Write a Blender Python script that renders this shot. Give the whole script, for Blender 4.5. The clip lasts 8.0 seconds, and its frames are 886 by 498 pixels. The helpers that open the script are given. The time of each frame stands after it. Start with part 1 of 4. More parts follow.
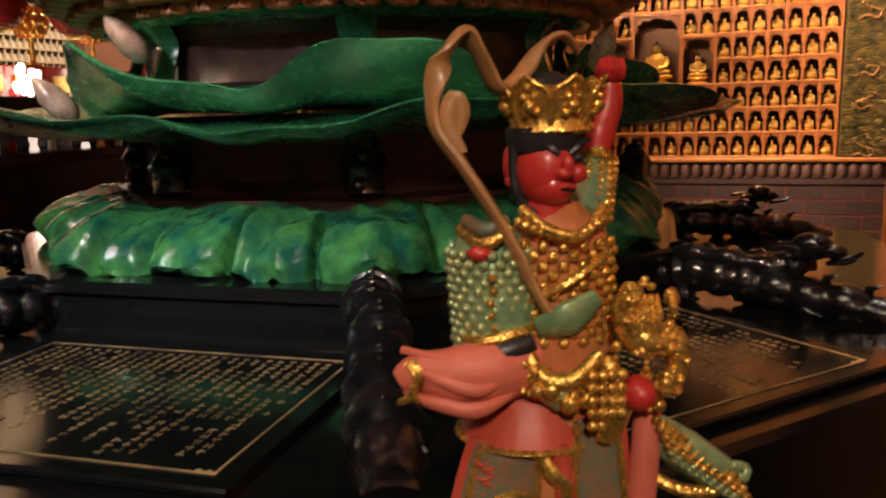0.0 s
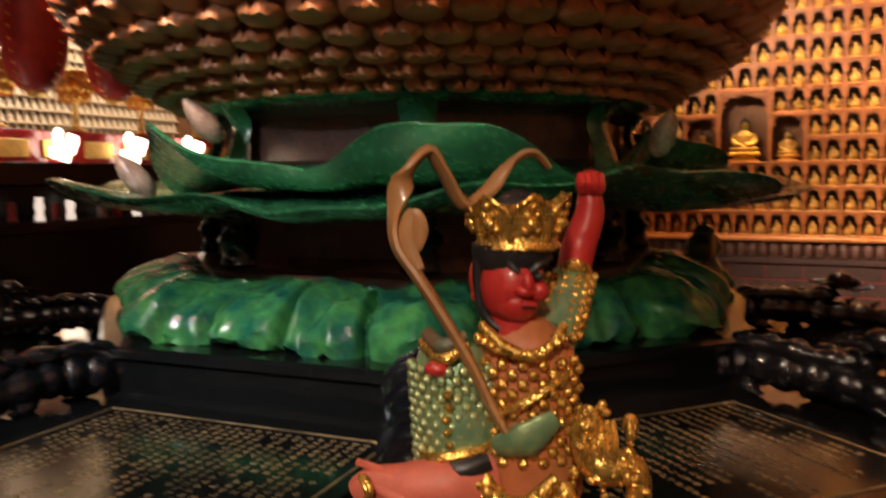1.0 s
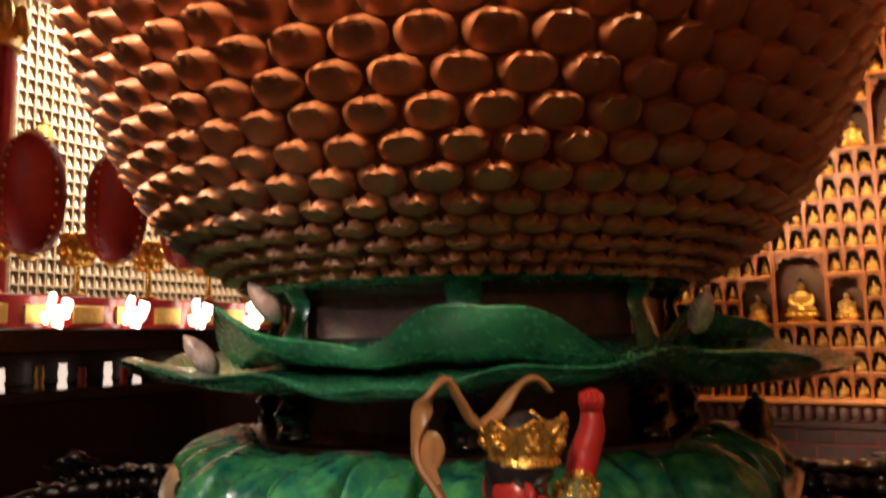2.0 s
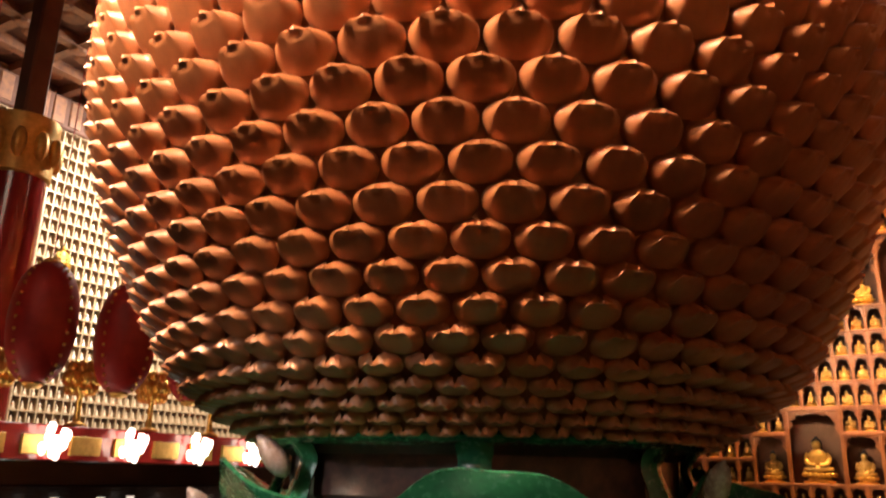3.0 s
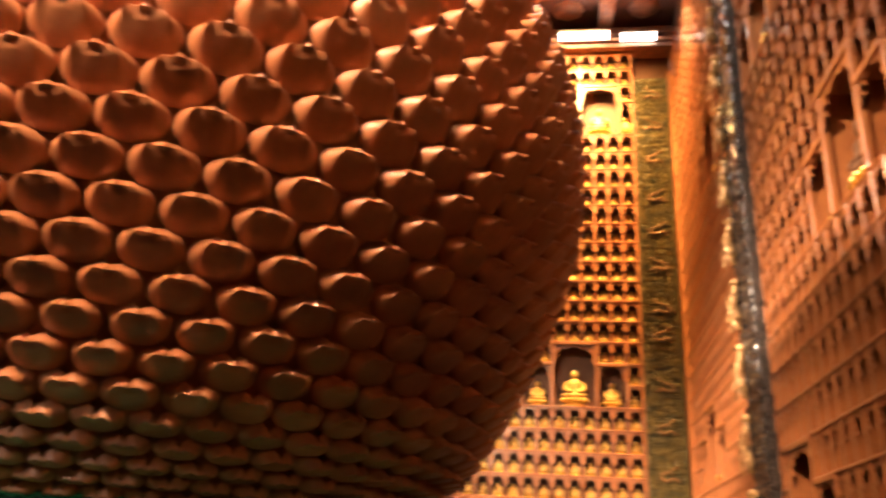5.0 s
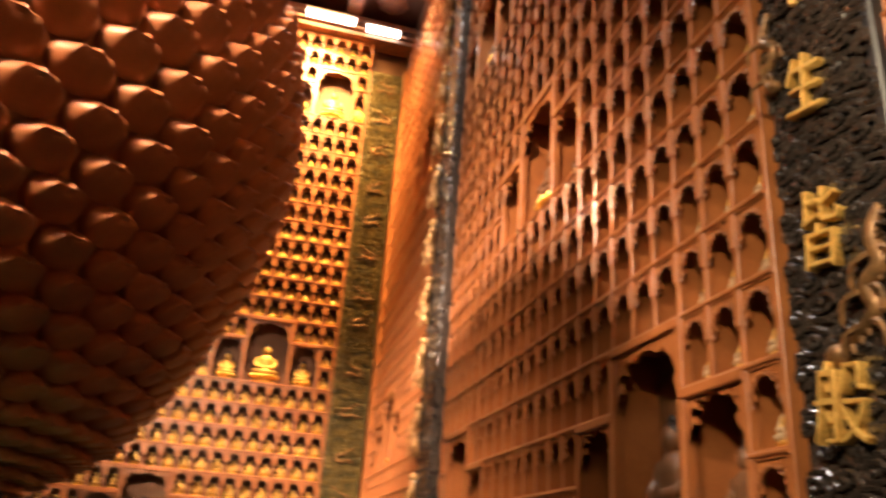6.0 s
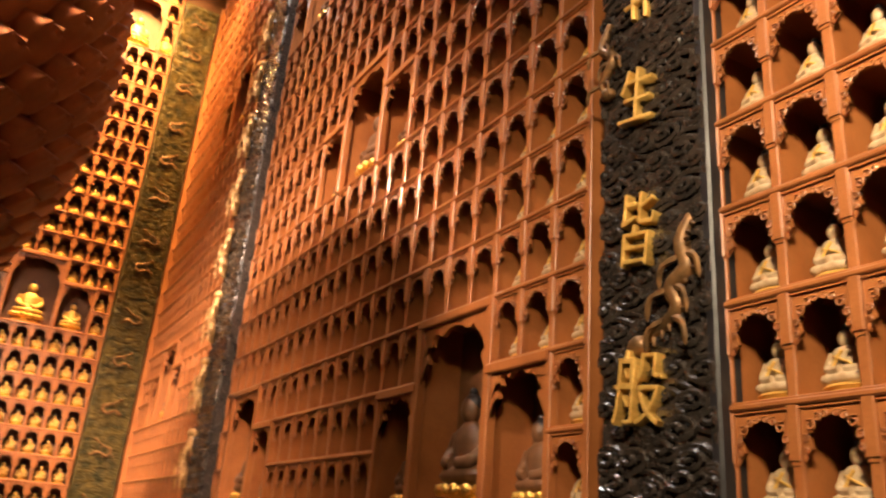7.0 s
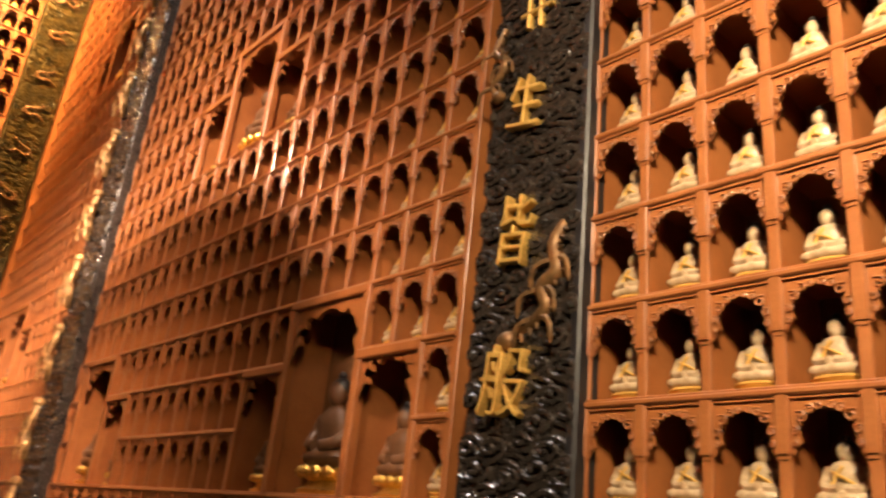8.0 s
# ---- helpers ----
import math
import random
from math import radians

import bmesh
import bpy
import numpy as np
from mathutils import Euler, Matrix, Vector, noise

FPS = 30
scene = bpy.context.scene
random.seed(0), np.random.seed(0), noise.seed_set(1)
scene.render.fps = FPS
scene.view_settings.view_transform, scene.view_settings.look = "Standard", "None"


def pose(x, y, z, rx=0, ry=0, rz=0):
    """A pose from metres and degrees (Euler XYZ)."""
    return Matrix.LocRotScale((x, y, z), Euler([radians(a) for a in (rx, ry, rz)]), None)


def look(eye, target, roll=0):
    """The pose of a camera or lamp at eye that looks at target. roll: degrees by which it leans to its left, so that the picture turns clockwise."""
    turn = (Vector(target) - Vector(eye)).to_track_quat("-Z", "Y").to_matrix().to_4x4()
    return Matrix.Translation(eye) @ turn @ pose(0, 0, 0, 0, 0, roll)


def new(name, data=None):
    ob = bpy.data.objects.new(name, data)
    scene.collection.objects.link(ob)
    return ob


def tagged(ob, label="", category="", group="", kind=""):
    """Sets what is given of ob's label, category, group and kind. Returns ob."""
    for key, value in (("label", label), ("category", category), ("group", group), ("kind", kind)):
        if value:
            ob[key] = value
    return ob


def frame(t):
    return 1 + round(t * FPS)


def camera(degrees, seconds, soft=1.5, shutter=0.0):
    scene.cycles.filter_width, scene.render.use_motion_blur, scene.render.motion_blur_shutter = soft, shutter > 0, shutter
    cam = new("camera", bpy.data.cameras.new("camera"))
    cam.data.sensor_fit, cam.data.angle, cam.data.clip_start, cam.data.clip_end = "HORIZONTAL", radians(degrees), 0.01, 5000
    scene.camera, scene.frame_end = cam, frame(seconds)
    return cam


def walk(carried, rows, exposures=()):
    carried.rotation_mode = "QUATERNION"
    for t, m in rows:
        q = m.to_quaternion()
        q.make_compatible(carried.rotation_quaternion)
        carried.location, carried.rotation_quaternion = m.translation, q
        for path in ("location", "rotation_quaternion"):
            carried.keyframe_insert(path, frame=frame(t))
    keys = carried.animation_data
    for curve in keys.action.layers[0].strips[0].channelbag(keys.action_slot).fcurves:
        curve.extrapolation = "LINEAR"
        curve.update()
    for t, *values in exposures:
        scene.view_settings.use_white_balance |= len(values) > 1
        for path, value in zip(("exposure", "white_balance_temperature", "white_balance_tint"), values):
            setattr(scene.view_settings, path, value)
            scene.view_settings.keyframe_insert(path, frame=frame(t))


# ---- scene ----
cam = camera(59.3, 8.0, soft=2.0, shutter=0.5)
PATH = [
    (0, (0.183, 0.052, 1.746), (-0.461, 1.911, 1.39), -1.6),
    (0.5, (0.217, 0.101, 1.761), (-0.394, 1.981, 1.455), -1.0),
    (1, (0.289, 0.095, 1.786), (-0.566, 1.893, 1.607), -0.6),
    (1.5, (0.376, 0.034, 1.819), (-0.605, 1.777, 1.81), -1.4),
    (2, (0.391, -0.01, 1.857), (-0.587, 1.72, 2.083), -1.0),
    (2.2, (0.381, -0.021, 1.871), (-0.626, 1.679, 2.18), 0.1),
    (3.3, (0.398, -0.085, 1.942), (-0.547, 1.559, 2.577), 1.5),
    (3.5, (0.401, -0.098, 1.938), (-0.529, 1.539, 2.613), 2.0),
    (4, (0.373, -0.132, 1.935), (-0.419, 1.557, 2.656), 3.4),
    (4.2, (0.385, -0.11, 1.961), (-0.37, 1.601, 2.67), 4.9),
    (5.3, (0.484, -0.087, 1.925), (0.396, 1.758, 2.693), 2.6),
    (5.5, (0.504, -0.085, 1.932), (0.533, 1.764, 2.694), 2.7),
    (6, (0.535, -0.073, 1.92), (0.957, 1.728, 2.681), 4.3),
    (6.5, (0.478, -0.031, 1.911), (1.179, 1.691, 2.65), 3.2),
    (7, (0.39, -0.008, 1.918), (1.32, 1.612, 2.633), 4.9),
    (7.5, (0.356, -0.008, 1.918), (1.396, 1.544, 2.632), 5.5),
    (8, (0.352, -0.034, 1.908), (1.543, 1.407, 2.619), 6.3),
]
walk(cam, [(t, look(eye, target, roll)) for t, eye, target, roll in PATH])

# ---- light ----
world = bpy.data.worlds.new("hall_air")
scene.world = world
world.use_nodes = True
world.node_tree.nodes["Background"].inputs[0].default_value = (1.0, 0.62, 0.36, 1)
world.node_tree.nodes["Background"].inputs[1].default_value = 0.045
scene.view_settings.exposure = 0.0


def lamp(name, eye, target, size, watts, colour, spread=180):
    data = bpy.data.lights.new(name, "AREA")
    data.shape, data.size, data.energy, data.color, data.spread = "DISK", size, watts, colour, radians(spread)
    ob = new(name, data)
    ob.matrix_world = look(eye, target)
    return ob


WARM, GOLD_LIGHT, COOL = (1.0, 0.67, 0.37), (1.0, 0.60, 0.22), (1.0, 0.86, 0.72)
lamp("east_wall_lamp", (-0.7, -0.9, 4.5), (2.2, 0.1, 3.5), 0.5, 98, (1.0, 0.79, 0.52), 72)
lamp("east_ceiling_lamp", (0.7, 4.2, 10.0), (2.2, 4.4, 7.6), 1.8, 215, (1.0, 0.88, 0.80), 84)
lamp("corner_ceiling_lamp", (1.2, 8.8, 10.0), (2.2, 9.0, 6.0), 0.6, 250, (1.0, 0.55, 0.20), 84)
lamp("back_ceiling_lamp", (0.6, 8.8, 10.1), (0.6, 10.5, 7.8), 1.2, 520, GOLD_LIGHT, 100)
lamp("west_ceiling_lamp", (-6.2, -0.2, 8.0), (-2.6, 2.8, 5.1), 1.2, 560, (1.0, 0.72, 0.52), 42)
# added fill without a fixture: narrow beam that brightens the drum's front
lamp("front_fill", (-2.4, -3.2, 8.2), (-1.6, 1.6, 5.2), 1.4, 440, (1.0, 0.68, 0.45), 37)
# added broad fill that lifts the dark niches and the drum
lamp("hall_fill", (-3.0, -3.2, 9.9), (-1.0, 1.5, 2.0), 4.5, 185, (1.0, 0.78, 0.58), 150)
lamp("far_west_lamp", (-11.0, 11.5, 9.8), (-15.4, 12.0, 6.0), 2.0, 2100, (1.0, 0.88, 0.74))
# added fills without fixtures: cool on the leaf cushion, warm on the statue
lamp("pedestal_fill", (-1.6, -2.4, 4.2), (-1.4, 1.95, 1.2), 0.16, 7, (0.94, 0.97, 1.0), 28)
lamp("statue_fill", (1.0, -2.6, 3.6), (-0.15, 1.0, 1.35), 0.3, 3.5, (1.0, 0.78, 0.58), 34)


# ---- materials ----
def material(name, colour, rough=0.5, metal=0.0, second=None, scale=6.0, grain=60.0, bump=0.15, coat=0.0, vary=0.0, wear=0.35):
    m = bpy.data.materials.new(name)
    m.use_nodes = True
    n, l = m.node_tree.nodes, m.node_tree.links
    b = n["Principled BSDF"]
    co = n.new("ShaderNodeTexCoord")
    big, fine = n.new("ShaderNodeTexNoise"), n.new("ShaderNodeTexNoise")
    big.inputs["Scale"].default_value, big.inputs["Detail"].default_value = scale, 4
    fine.inputs["Scale"].default_value, fine.inputs["Detail"].default_value = grain, 3
    for tex in (big, fine):
        l.new(co.outputs["Object"], tex.inputs["Vector"])
    ramp = n.new("ShaderNodeMapRange")
    ramp.inputs["From Min"].default_value, ramp.inputs["From Max"].default_value = 0.35, 0.68
    l.new(big.outputs["Fac"], ramp.inputs["Value"])
    mix = n.new("ShaderNodeMix")
    mix.data_type = "RGBA"
    mix.inputs["A"].default_value = (*colour, 1)
    mix.inputs["B"].default_value = (*(second or [c * 0.6 for c in colour]), 1)
    l.new(ramp.outputs["Result"], mix.inputs["Factor"])
    hsv = n.new("ShaderNodeHueSaturation")
    l.new(mix.outputs["Result"], hsv.inputs["Color"])
    add = n.new("ShaderNodeMath")
    add.operation = "MULTIPLY_ADD"
    l.new(fine.outputs["Fac"], add.inputs[0])
    add.inputs[1].default_value, add.inputs[2].default_value = wear, 1 - wear / 2
    if vary:
        info, more = n.new("ShaderNodeObjectInfo"), n.new("ShaderNodeMath")
        more.operation = "MULTIPLY_ADD"
        l.new(info.outputs["Random"], more.inputs[0])
        more.inputs[1].default_value = vary
        l.new(add.outputs[0], more.inputs[2])
        l.new(more.outputs[0], hsv.inputs["Value"])
    else:
        l.new(add.outputs[0], hsv.inputs["Value"])
    l.new(hsv.outputs["Color"], b.inputs["Base Color"])
    rr = n.new("ShaderNodeMapRange")
    rr.inputs["To Min"].default_value, rr.inputs["To Max"].default_value = max(rough - 0.1, 0.02), min(rough + 0.12, 1)
    l.new(fine.outputs["Fac"], rr.inputs["Value"])
    l.new(rr.outputs["Result"], b.inputs["Roughness"])
    bp = n.new("ShaderNodeBump")
    bp.inputs["Strength"].default_value, bp.inputs["Distance"].default_value = bump, 0.01
    l.new(fine.outputs["Fac"], bp.inputs["Height"])
    l.new(bp.outputs["Normal"], b.inputs["Normal"])
    b.inputs["Metallic"].default_value = metal
    b.inputs["Coat Weight"].default_value = coat
    b.inputs["Coat Roughness"].default_value = 0.08
    return m


def glow(name, colour, strength):
    m = bpy.data.materials.new(name)
    m.use_nodes = True
    b = m.node_tree.nodes["Principled BSDF"]
    b.inputs["Base Color"].default_value = (*colour, 1)
    b.inputs["Emission Color"].default_value = (*colour, 1)
    b.inputs["Emission Strength"].default_value = strength
    return m


WOOD = material("red_brown_wood", (0.37, 0.130, 0.038), 0.36, second=(0.26, 0.085, 0.024), scale=5, grain=90, bump=0.1, coat=0.18)
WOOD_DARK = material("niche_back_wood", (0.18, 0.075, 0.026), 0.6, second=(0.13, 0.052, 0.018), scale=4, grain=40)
CREAM = material("cream_glaze", (0.58, 0.44, 0.28), 0.38, second=(0.40, 0.27, 0.15), scale=34, grain=120, coat=0.3)
GOLD = material("gold_leaf", (0.86, 0.55, 0.14), 0.28, 0.85, second=(0.7, 0.4, 0.08), scale=25, grain=150, bump=0.2)
GOLD_PAINT = material("gold_paint", (0.80, 0.50, 0.13), 0.4, 0.45, second=(0.62, 0.36, 0.08), scale=20, grain=150, bump=0.2)
HAIR = material("dark_hair_paint", (0.02, 0.018, 0.02), 0.4)
BRONZE = material("petal_bronze", (0.42, 0.155, 0.058), 0.42, 0.12, second=(0.31, 0.118, 0.046), scale=2.5, grain=70, bump=0.1, coat=0.2, vary=0.12)
# niche shade put into the colour of figures that sit deep
SHADED_FIGURE = material("shaded_figure_brown", (0.16, 0.07, 0.028), 0.45, second=(0.10, 0.045, 0.02), scale=30)
DIM_GOLD = material("worn_engraved_gold", (0.46, 0.31, 0.14), 0.5, 0.3, second=(0.10, 0.065, 0.035), scale=9, grain=60)
BLACK = material("black_lacquer", (0.006, 0.006, 0.008), 0.22, second=(0.008, 0.008, 0.011), scale=12, grain=60, bump=0.3, coat=0.35)
BLACK_STONE = material("polished_black_granite", (0.004, 0.0045, 0.005), 0.12, second=(0.008, 0.008, 0.008), scale=40, grain=300, bump=0.02, coat=0.05)
INK = material("cloud_carving_black", (0.044, 0.033, 0.026), 0.24, second=(0.022, 0.018, 0.016), scale=14, grain=60, bump=0.3, coat=0.5)
JADE = material("green_glaze", (0.030, 0.17, 0.075), 0.24, second=(0.010, 0.065, 0.032), scale=7, grain=38, bump=0.3, coat=0.6, wear=0.9)
JADE_MAT = material("bright_green_glaze", (0.050, 0.20, 0.055), 0.16, second=(0.006, 0.070, 0.050), scale=11, grain=24, bump=0.9, coat=0.25, wear=1.2)
JADE_MAT.node_tree.nodes["Principled BSDF"].inputs["Specular IOR Level"].default_value = 0.3
MARBLE = material("dark_red_marble", (0.085, 0.032, 0.024), 0.36, second=(0.03, 0.012, 0.010), scale=14, grain=60, coat=0.2, wear=0.9)
RED = material("red_cloth", (0.36, 0.020, 0.018), 0.5, second=(0.27, 0.012, 0.012), scale=6, grain=120)
RED_LACQUER = material("red_lacquer", (0.40, 0.03, 0.03), 0.18, second=(0.3, 0.02, 0.02), scale=4, coat=0.8)
BRICK = material("dark_brick", (0.05, 0.022, 0.017), 0.7, second=(0.032, 0.014, 0.012), scale=12, grain=50, bump=0.4, vary=0.3)
MORTAR = material("red_mortar", (0.26, 0.03, 0.028), 0.7, scale=20)
CEILING = material("ceiling_red_brown", (0.16, 0.07, 0.045), 0.6, second=(0.10, 0.04, 0.03), scale=3)
BEAM = material("painted_beam", (0.36, 0.16, 0.08), 0.5, second=(0.2, 0.1, 0.07), scale=8)
STONE = material("floor_stone", (0.040, 0.034, 0.030), 0.3, second=(0.024, 0.020, 0.018), scale=3)
PLASTER = material("warm_plaster", (0.30, 0.12, 0.06), 0.7, second=(0.24, 0.09, 0.045), scale=2)
WHITE = material("white_porcelain", (0.78, 0.72, 0.66), 0.25, coat=0.5)
LIT = glow("lit_tube", (1.0, 0.95, 0.88), 14)
LIT_SMALL = glow("lit_bulb", (1.0, 0.86, 0.7), 6)
# porcelain with lamplight put in as a weak glow
GLOWING_CUP = glow("glowing_porcelain", (1.0, 0.80, 0.66), 0.9)


# ---- mesh building ----
class Form:
    """Gathers vertices and faces of one mesh."""

    def __init__(self):
        self.v, self.f, self.m = [], [], []

    def add(self, verts, faces, mat=0, at=None):
        k = len(self.v)
        if at is not None:
            verts = [at @ Vector(p) for p in verts]
        self.v.extend(tuple(p) for p in verts)
        self.f.extend(tuple(i + k for i in f) for f in faces)
        self.m.extend([mat] * len(faces))

    def box(self, lo, hi, mat=0, at=None, c=0.0):
        """A block with chamfered edges along its longest side where c is given."""
        (x0, y0, z0), (x1, y1, z1) = lo, hi
        if c <= 0:
            v = [(x, y, z) for z in (z0, z1) for x, y in ((x0, y0), (x1, y0), (x1, y1), (x0, y1))]
            f = [(3, 2, 1, 0), (4, 5, 6, 7), (0, 1, 5, 4), (1, 2, 6, 5), (2, 3, 7, 6), (3, 0, 4, 7)]
            return self.add(v, f, mat, at)
        d = (x1 - x0, y1 - y0, z1 - z0)
        k = d.index(max(d))
        a, b = [i for i in range(3) if i != k]
        ring = []
        for p, q in ((c, 0), (d[a] - c, 0), (d[a], c), (d[a], d[b] - c), (d[a] - c, d[b]), (c, d[b]), (0, d[b] - c), (0, c)):
            ring.append((lo[a] + p, lo[b] + q))
        v = []
        for end in (lo[k], hi[k]):
            for p, q in ring:
                w = [0, 0, 0]
                w[k], w[a], w[b] = end, p, q
                v.append(tuple(w))
        f = [tuple(range(7, -1, -1)), tuple(range(8, 16))] + [(i, (i + 1) % 8, 8 + (i + 1) % 8, 8 + i) for i in range(8)]
        if k == 1:
            f = [tuple(reversed(q)) for q in f]
        self.add(v, f, mat, at)

    def lathe(self, profile, n=12, mat=0, at=None, sx=1.0, sy=1.0, cap=True):
        v, f = [], []
        for r, z in profile:
            for i in range(n):
                a = 2 * math.pi * i / n
                v.append((sx * r * math.cos(a), sy * r * math.sin(a), z))
        for j in range(len(profile) - 1):
            for i in range(n):
                f.append((j * n + i, j * n + (i + 1) % n, (j + 1) * n + (i + 1) % n, (j + 1) * n + i))
        if cap:
            f.append(tuple(range(n - 1, -1, -1)))
            f.append(tuple((len(profile) - 1) * n + i for i in range(n)))
        self.add(v, f, mat, at)

    def ball(self, c, r, mat=0, n=10, m=6, at=None):
        prof = [(max(math.cos(math.pi * (j / m - 0.5)), 0.02), math.sin(math.pi * (j / m - 0.5))) for j in range(m + 1)]
        v = Form()
        v.lathe(prof, n)
        rx, ry, rz = r if isinstance(r, tuple) else (r, r, r)
        self.add([(c[0] + rx * x, c[1] + ry * y, c[2] + rz * z) for x, y, z in v.v], v.f, mat, at)

    def tube(self, path, radii, n=8, mat=0, at=None, flat=1.0, side=None):
        """A tube along a path; flat squeezes it across 'side'."""
        pts = [Vector(p) for p in path]
        if not isinstance(radii, (list, tuple)):
            radii = [radii] * len(pts)
        v, f = [], []
        up = Vector(side) if side else Vector((0.13, 0.9, 0.41))
        for i, p in enumerate(pts):
            d = (pts[min(i + 1, len(pts) - 1)] - pts[max(i - 1, 0)]).normalized()
            a = (up - d * up.dot(d)).normalized()
            b = d.cross(a)
            for j in range(n):
                t = 2 * math.pi * j / n
                v.append(p + a * (radii[i] * flat * math.cos(t)) + b * (radii[i] * math.sin(t)))
        for i in range(len(pts) - 1):
            for j in range(n):
                f.append((i * n + j, i * n + (j + 1) % n, (i + 1) * n + (j + 1) % n, (i + 1) * n + j))
        f += [tuple(range(n - 1, -1, -1)), tuple((len(pts) - 1) * n + j for j in range(n))]
        self.add(v, f, mat, at)

    def mesh(self, name, mats, smooth=False):
        me = bpy.data.meshes.new(name)
        me.from_pydata(self.v, [], self.f)
        for m in mats if isinstance(mats, (list, tuple)) else [mats]:
            me.materials.append(m)
        me.polygons.foreach_set("material_index", self.m)
        me.polygons.foreach_set("use_smooth", [smooth] * len(self.f))
        me.update()
        if smooth:
            me.set_sharp_from_angle(angle=radians(48))
        return me


def part(name, form, mats, parent=None, label="", smooth=False, m=None):
    """Links a form (or a ready mesh) as one mesh object, under a parent if there is one."""
    me = form if isinstance(form, bpy.types.Mesh) else form.mesh(name, mats, smooth)
    ob = new(name, me)
    if parent:
        ob.parent = parent
    if m is not None:
        ob.matrix_basis = m
    return tagged(ob, label)


def empty(name, label, category, group="", kind="", m=None):
    ob = new(name)
    ob.empty_display_size = 0.1
    if m is not None:
        ob.matrix_basis = m
    return tagged(ob, label, category, group, kind)


def smooth_path(points, n):
    """Catmull-Rom through the points."""
    p = [Vector(points[0])] + [Vector(q) for q in points] + [Vector(points[-1])]
    out = []
    for i in range(1, len(p) - 2):
        for k in range(n):
            t = k / n
            a, b, c, d = p[i - 1], p[i], p[i + 1], p[i + 2]
            out.append(0.5 * ((2 * b) + (c - a) * t + (2 * a - 5 * b + 4 * c - d) * t * t + (3 * b - a - 3 * c + d) * t ** 3))
    return out + [p[-2]]


# ---- the hall's shell ----
def slab(name, lo, hi, mat, label):
    f = Form()
    f.box(lo, hi)
    return tagged(part(name, f, mat), label, "wall", kind="structure")


slab("floor", (-16.2, -6.4, -0.5), (3.2, 17.6, -0.3), STONE, "dark polished stone floor of the hall")
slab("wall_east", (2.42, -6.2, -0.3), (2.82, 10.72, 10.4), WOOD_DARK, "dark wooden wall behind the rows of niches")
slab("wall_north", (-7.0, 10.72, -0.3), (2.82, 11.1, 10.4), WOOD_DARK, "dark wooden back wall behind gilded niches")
slab("wall_return", (-7.0, 11.1, -0.3), (-6.7, 17.2, 10.4), PLASTER, "plain warm plaster side wall of the deep west hall")
slab("wall_far_north", (-15.7, 17.2, -0.3), (-6.7, 17.6, 10.4), PLASTER, "plain warm plaster end wall of the west hall")
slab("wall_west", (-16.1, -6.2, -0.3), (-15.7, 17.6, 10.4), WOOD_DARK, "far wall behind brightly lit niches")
slab("wall_south", (-15.7, -6.4, -0.3), (2.76, -6.2, 10.4), PLASTER, "plain warm plaster wall behind the visitor")
# coffered ceiling in one mesh
ceil = Form()
ceil.box((-16.1, -6.4, 10.4), (2.76, 17.6, 10.7))
for i in range(16):
    x = -15.6 + 1.2 * i
    ceil.box((x - 0.11, -6.2, 10.18), (x + 0.11, 10.66 if x > -7.1 else 17.2, 10.4), 1)
for i in range(19):
    y = -6.0 + 1.2 * i
    ceil.box((-15.7, y - 0.10, 10.2), (2.42 if y < 10.5 else -7.0, y + 0.10, 10.4), 1)
    for k in range(16):
        x = -15.6 + 1.2 * k
        if y > 10 and x > -7.5:
            continue
        ceil.lathe([(0.19, 10.16), (0.15, 10.11), (0.05, 10.10)], 8, 2, pose(x, y, 0.0))
        ceil.lathe([(0.26, 10.395), (0.2, 10.36), (0.06, 10.355)], 8, 2, pose(x + 0.6, y + 0.6, 0.0))
tagged(part("ceiling", ceil, [CEILING, BEAM, BEAM]), "coffered red-brown ceiling with painted bosses", "ceiling", kind="structure")


# ---- niche walls ----
W, H, DEPTH = 0.2, 0.3, 0.22


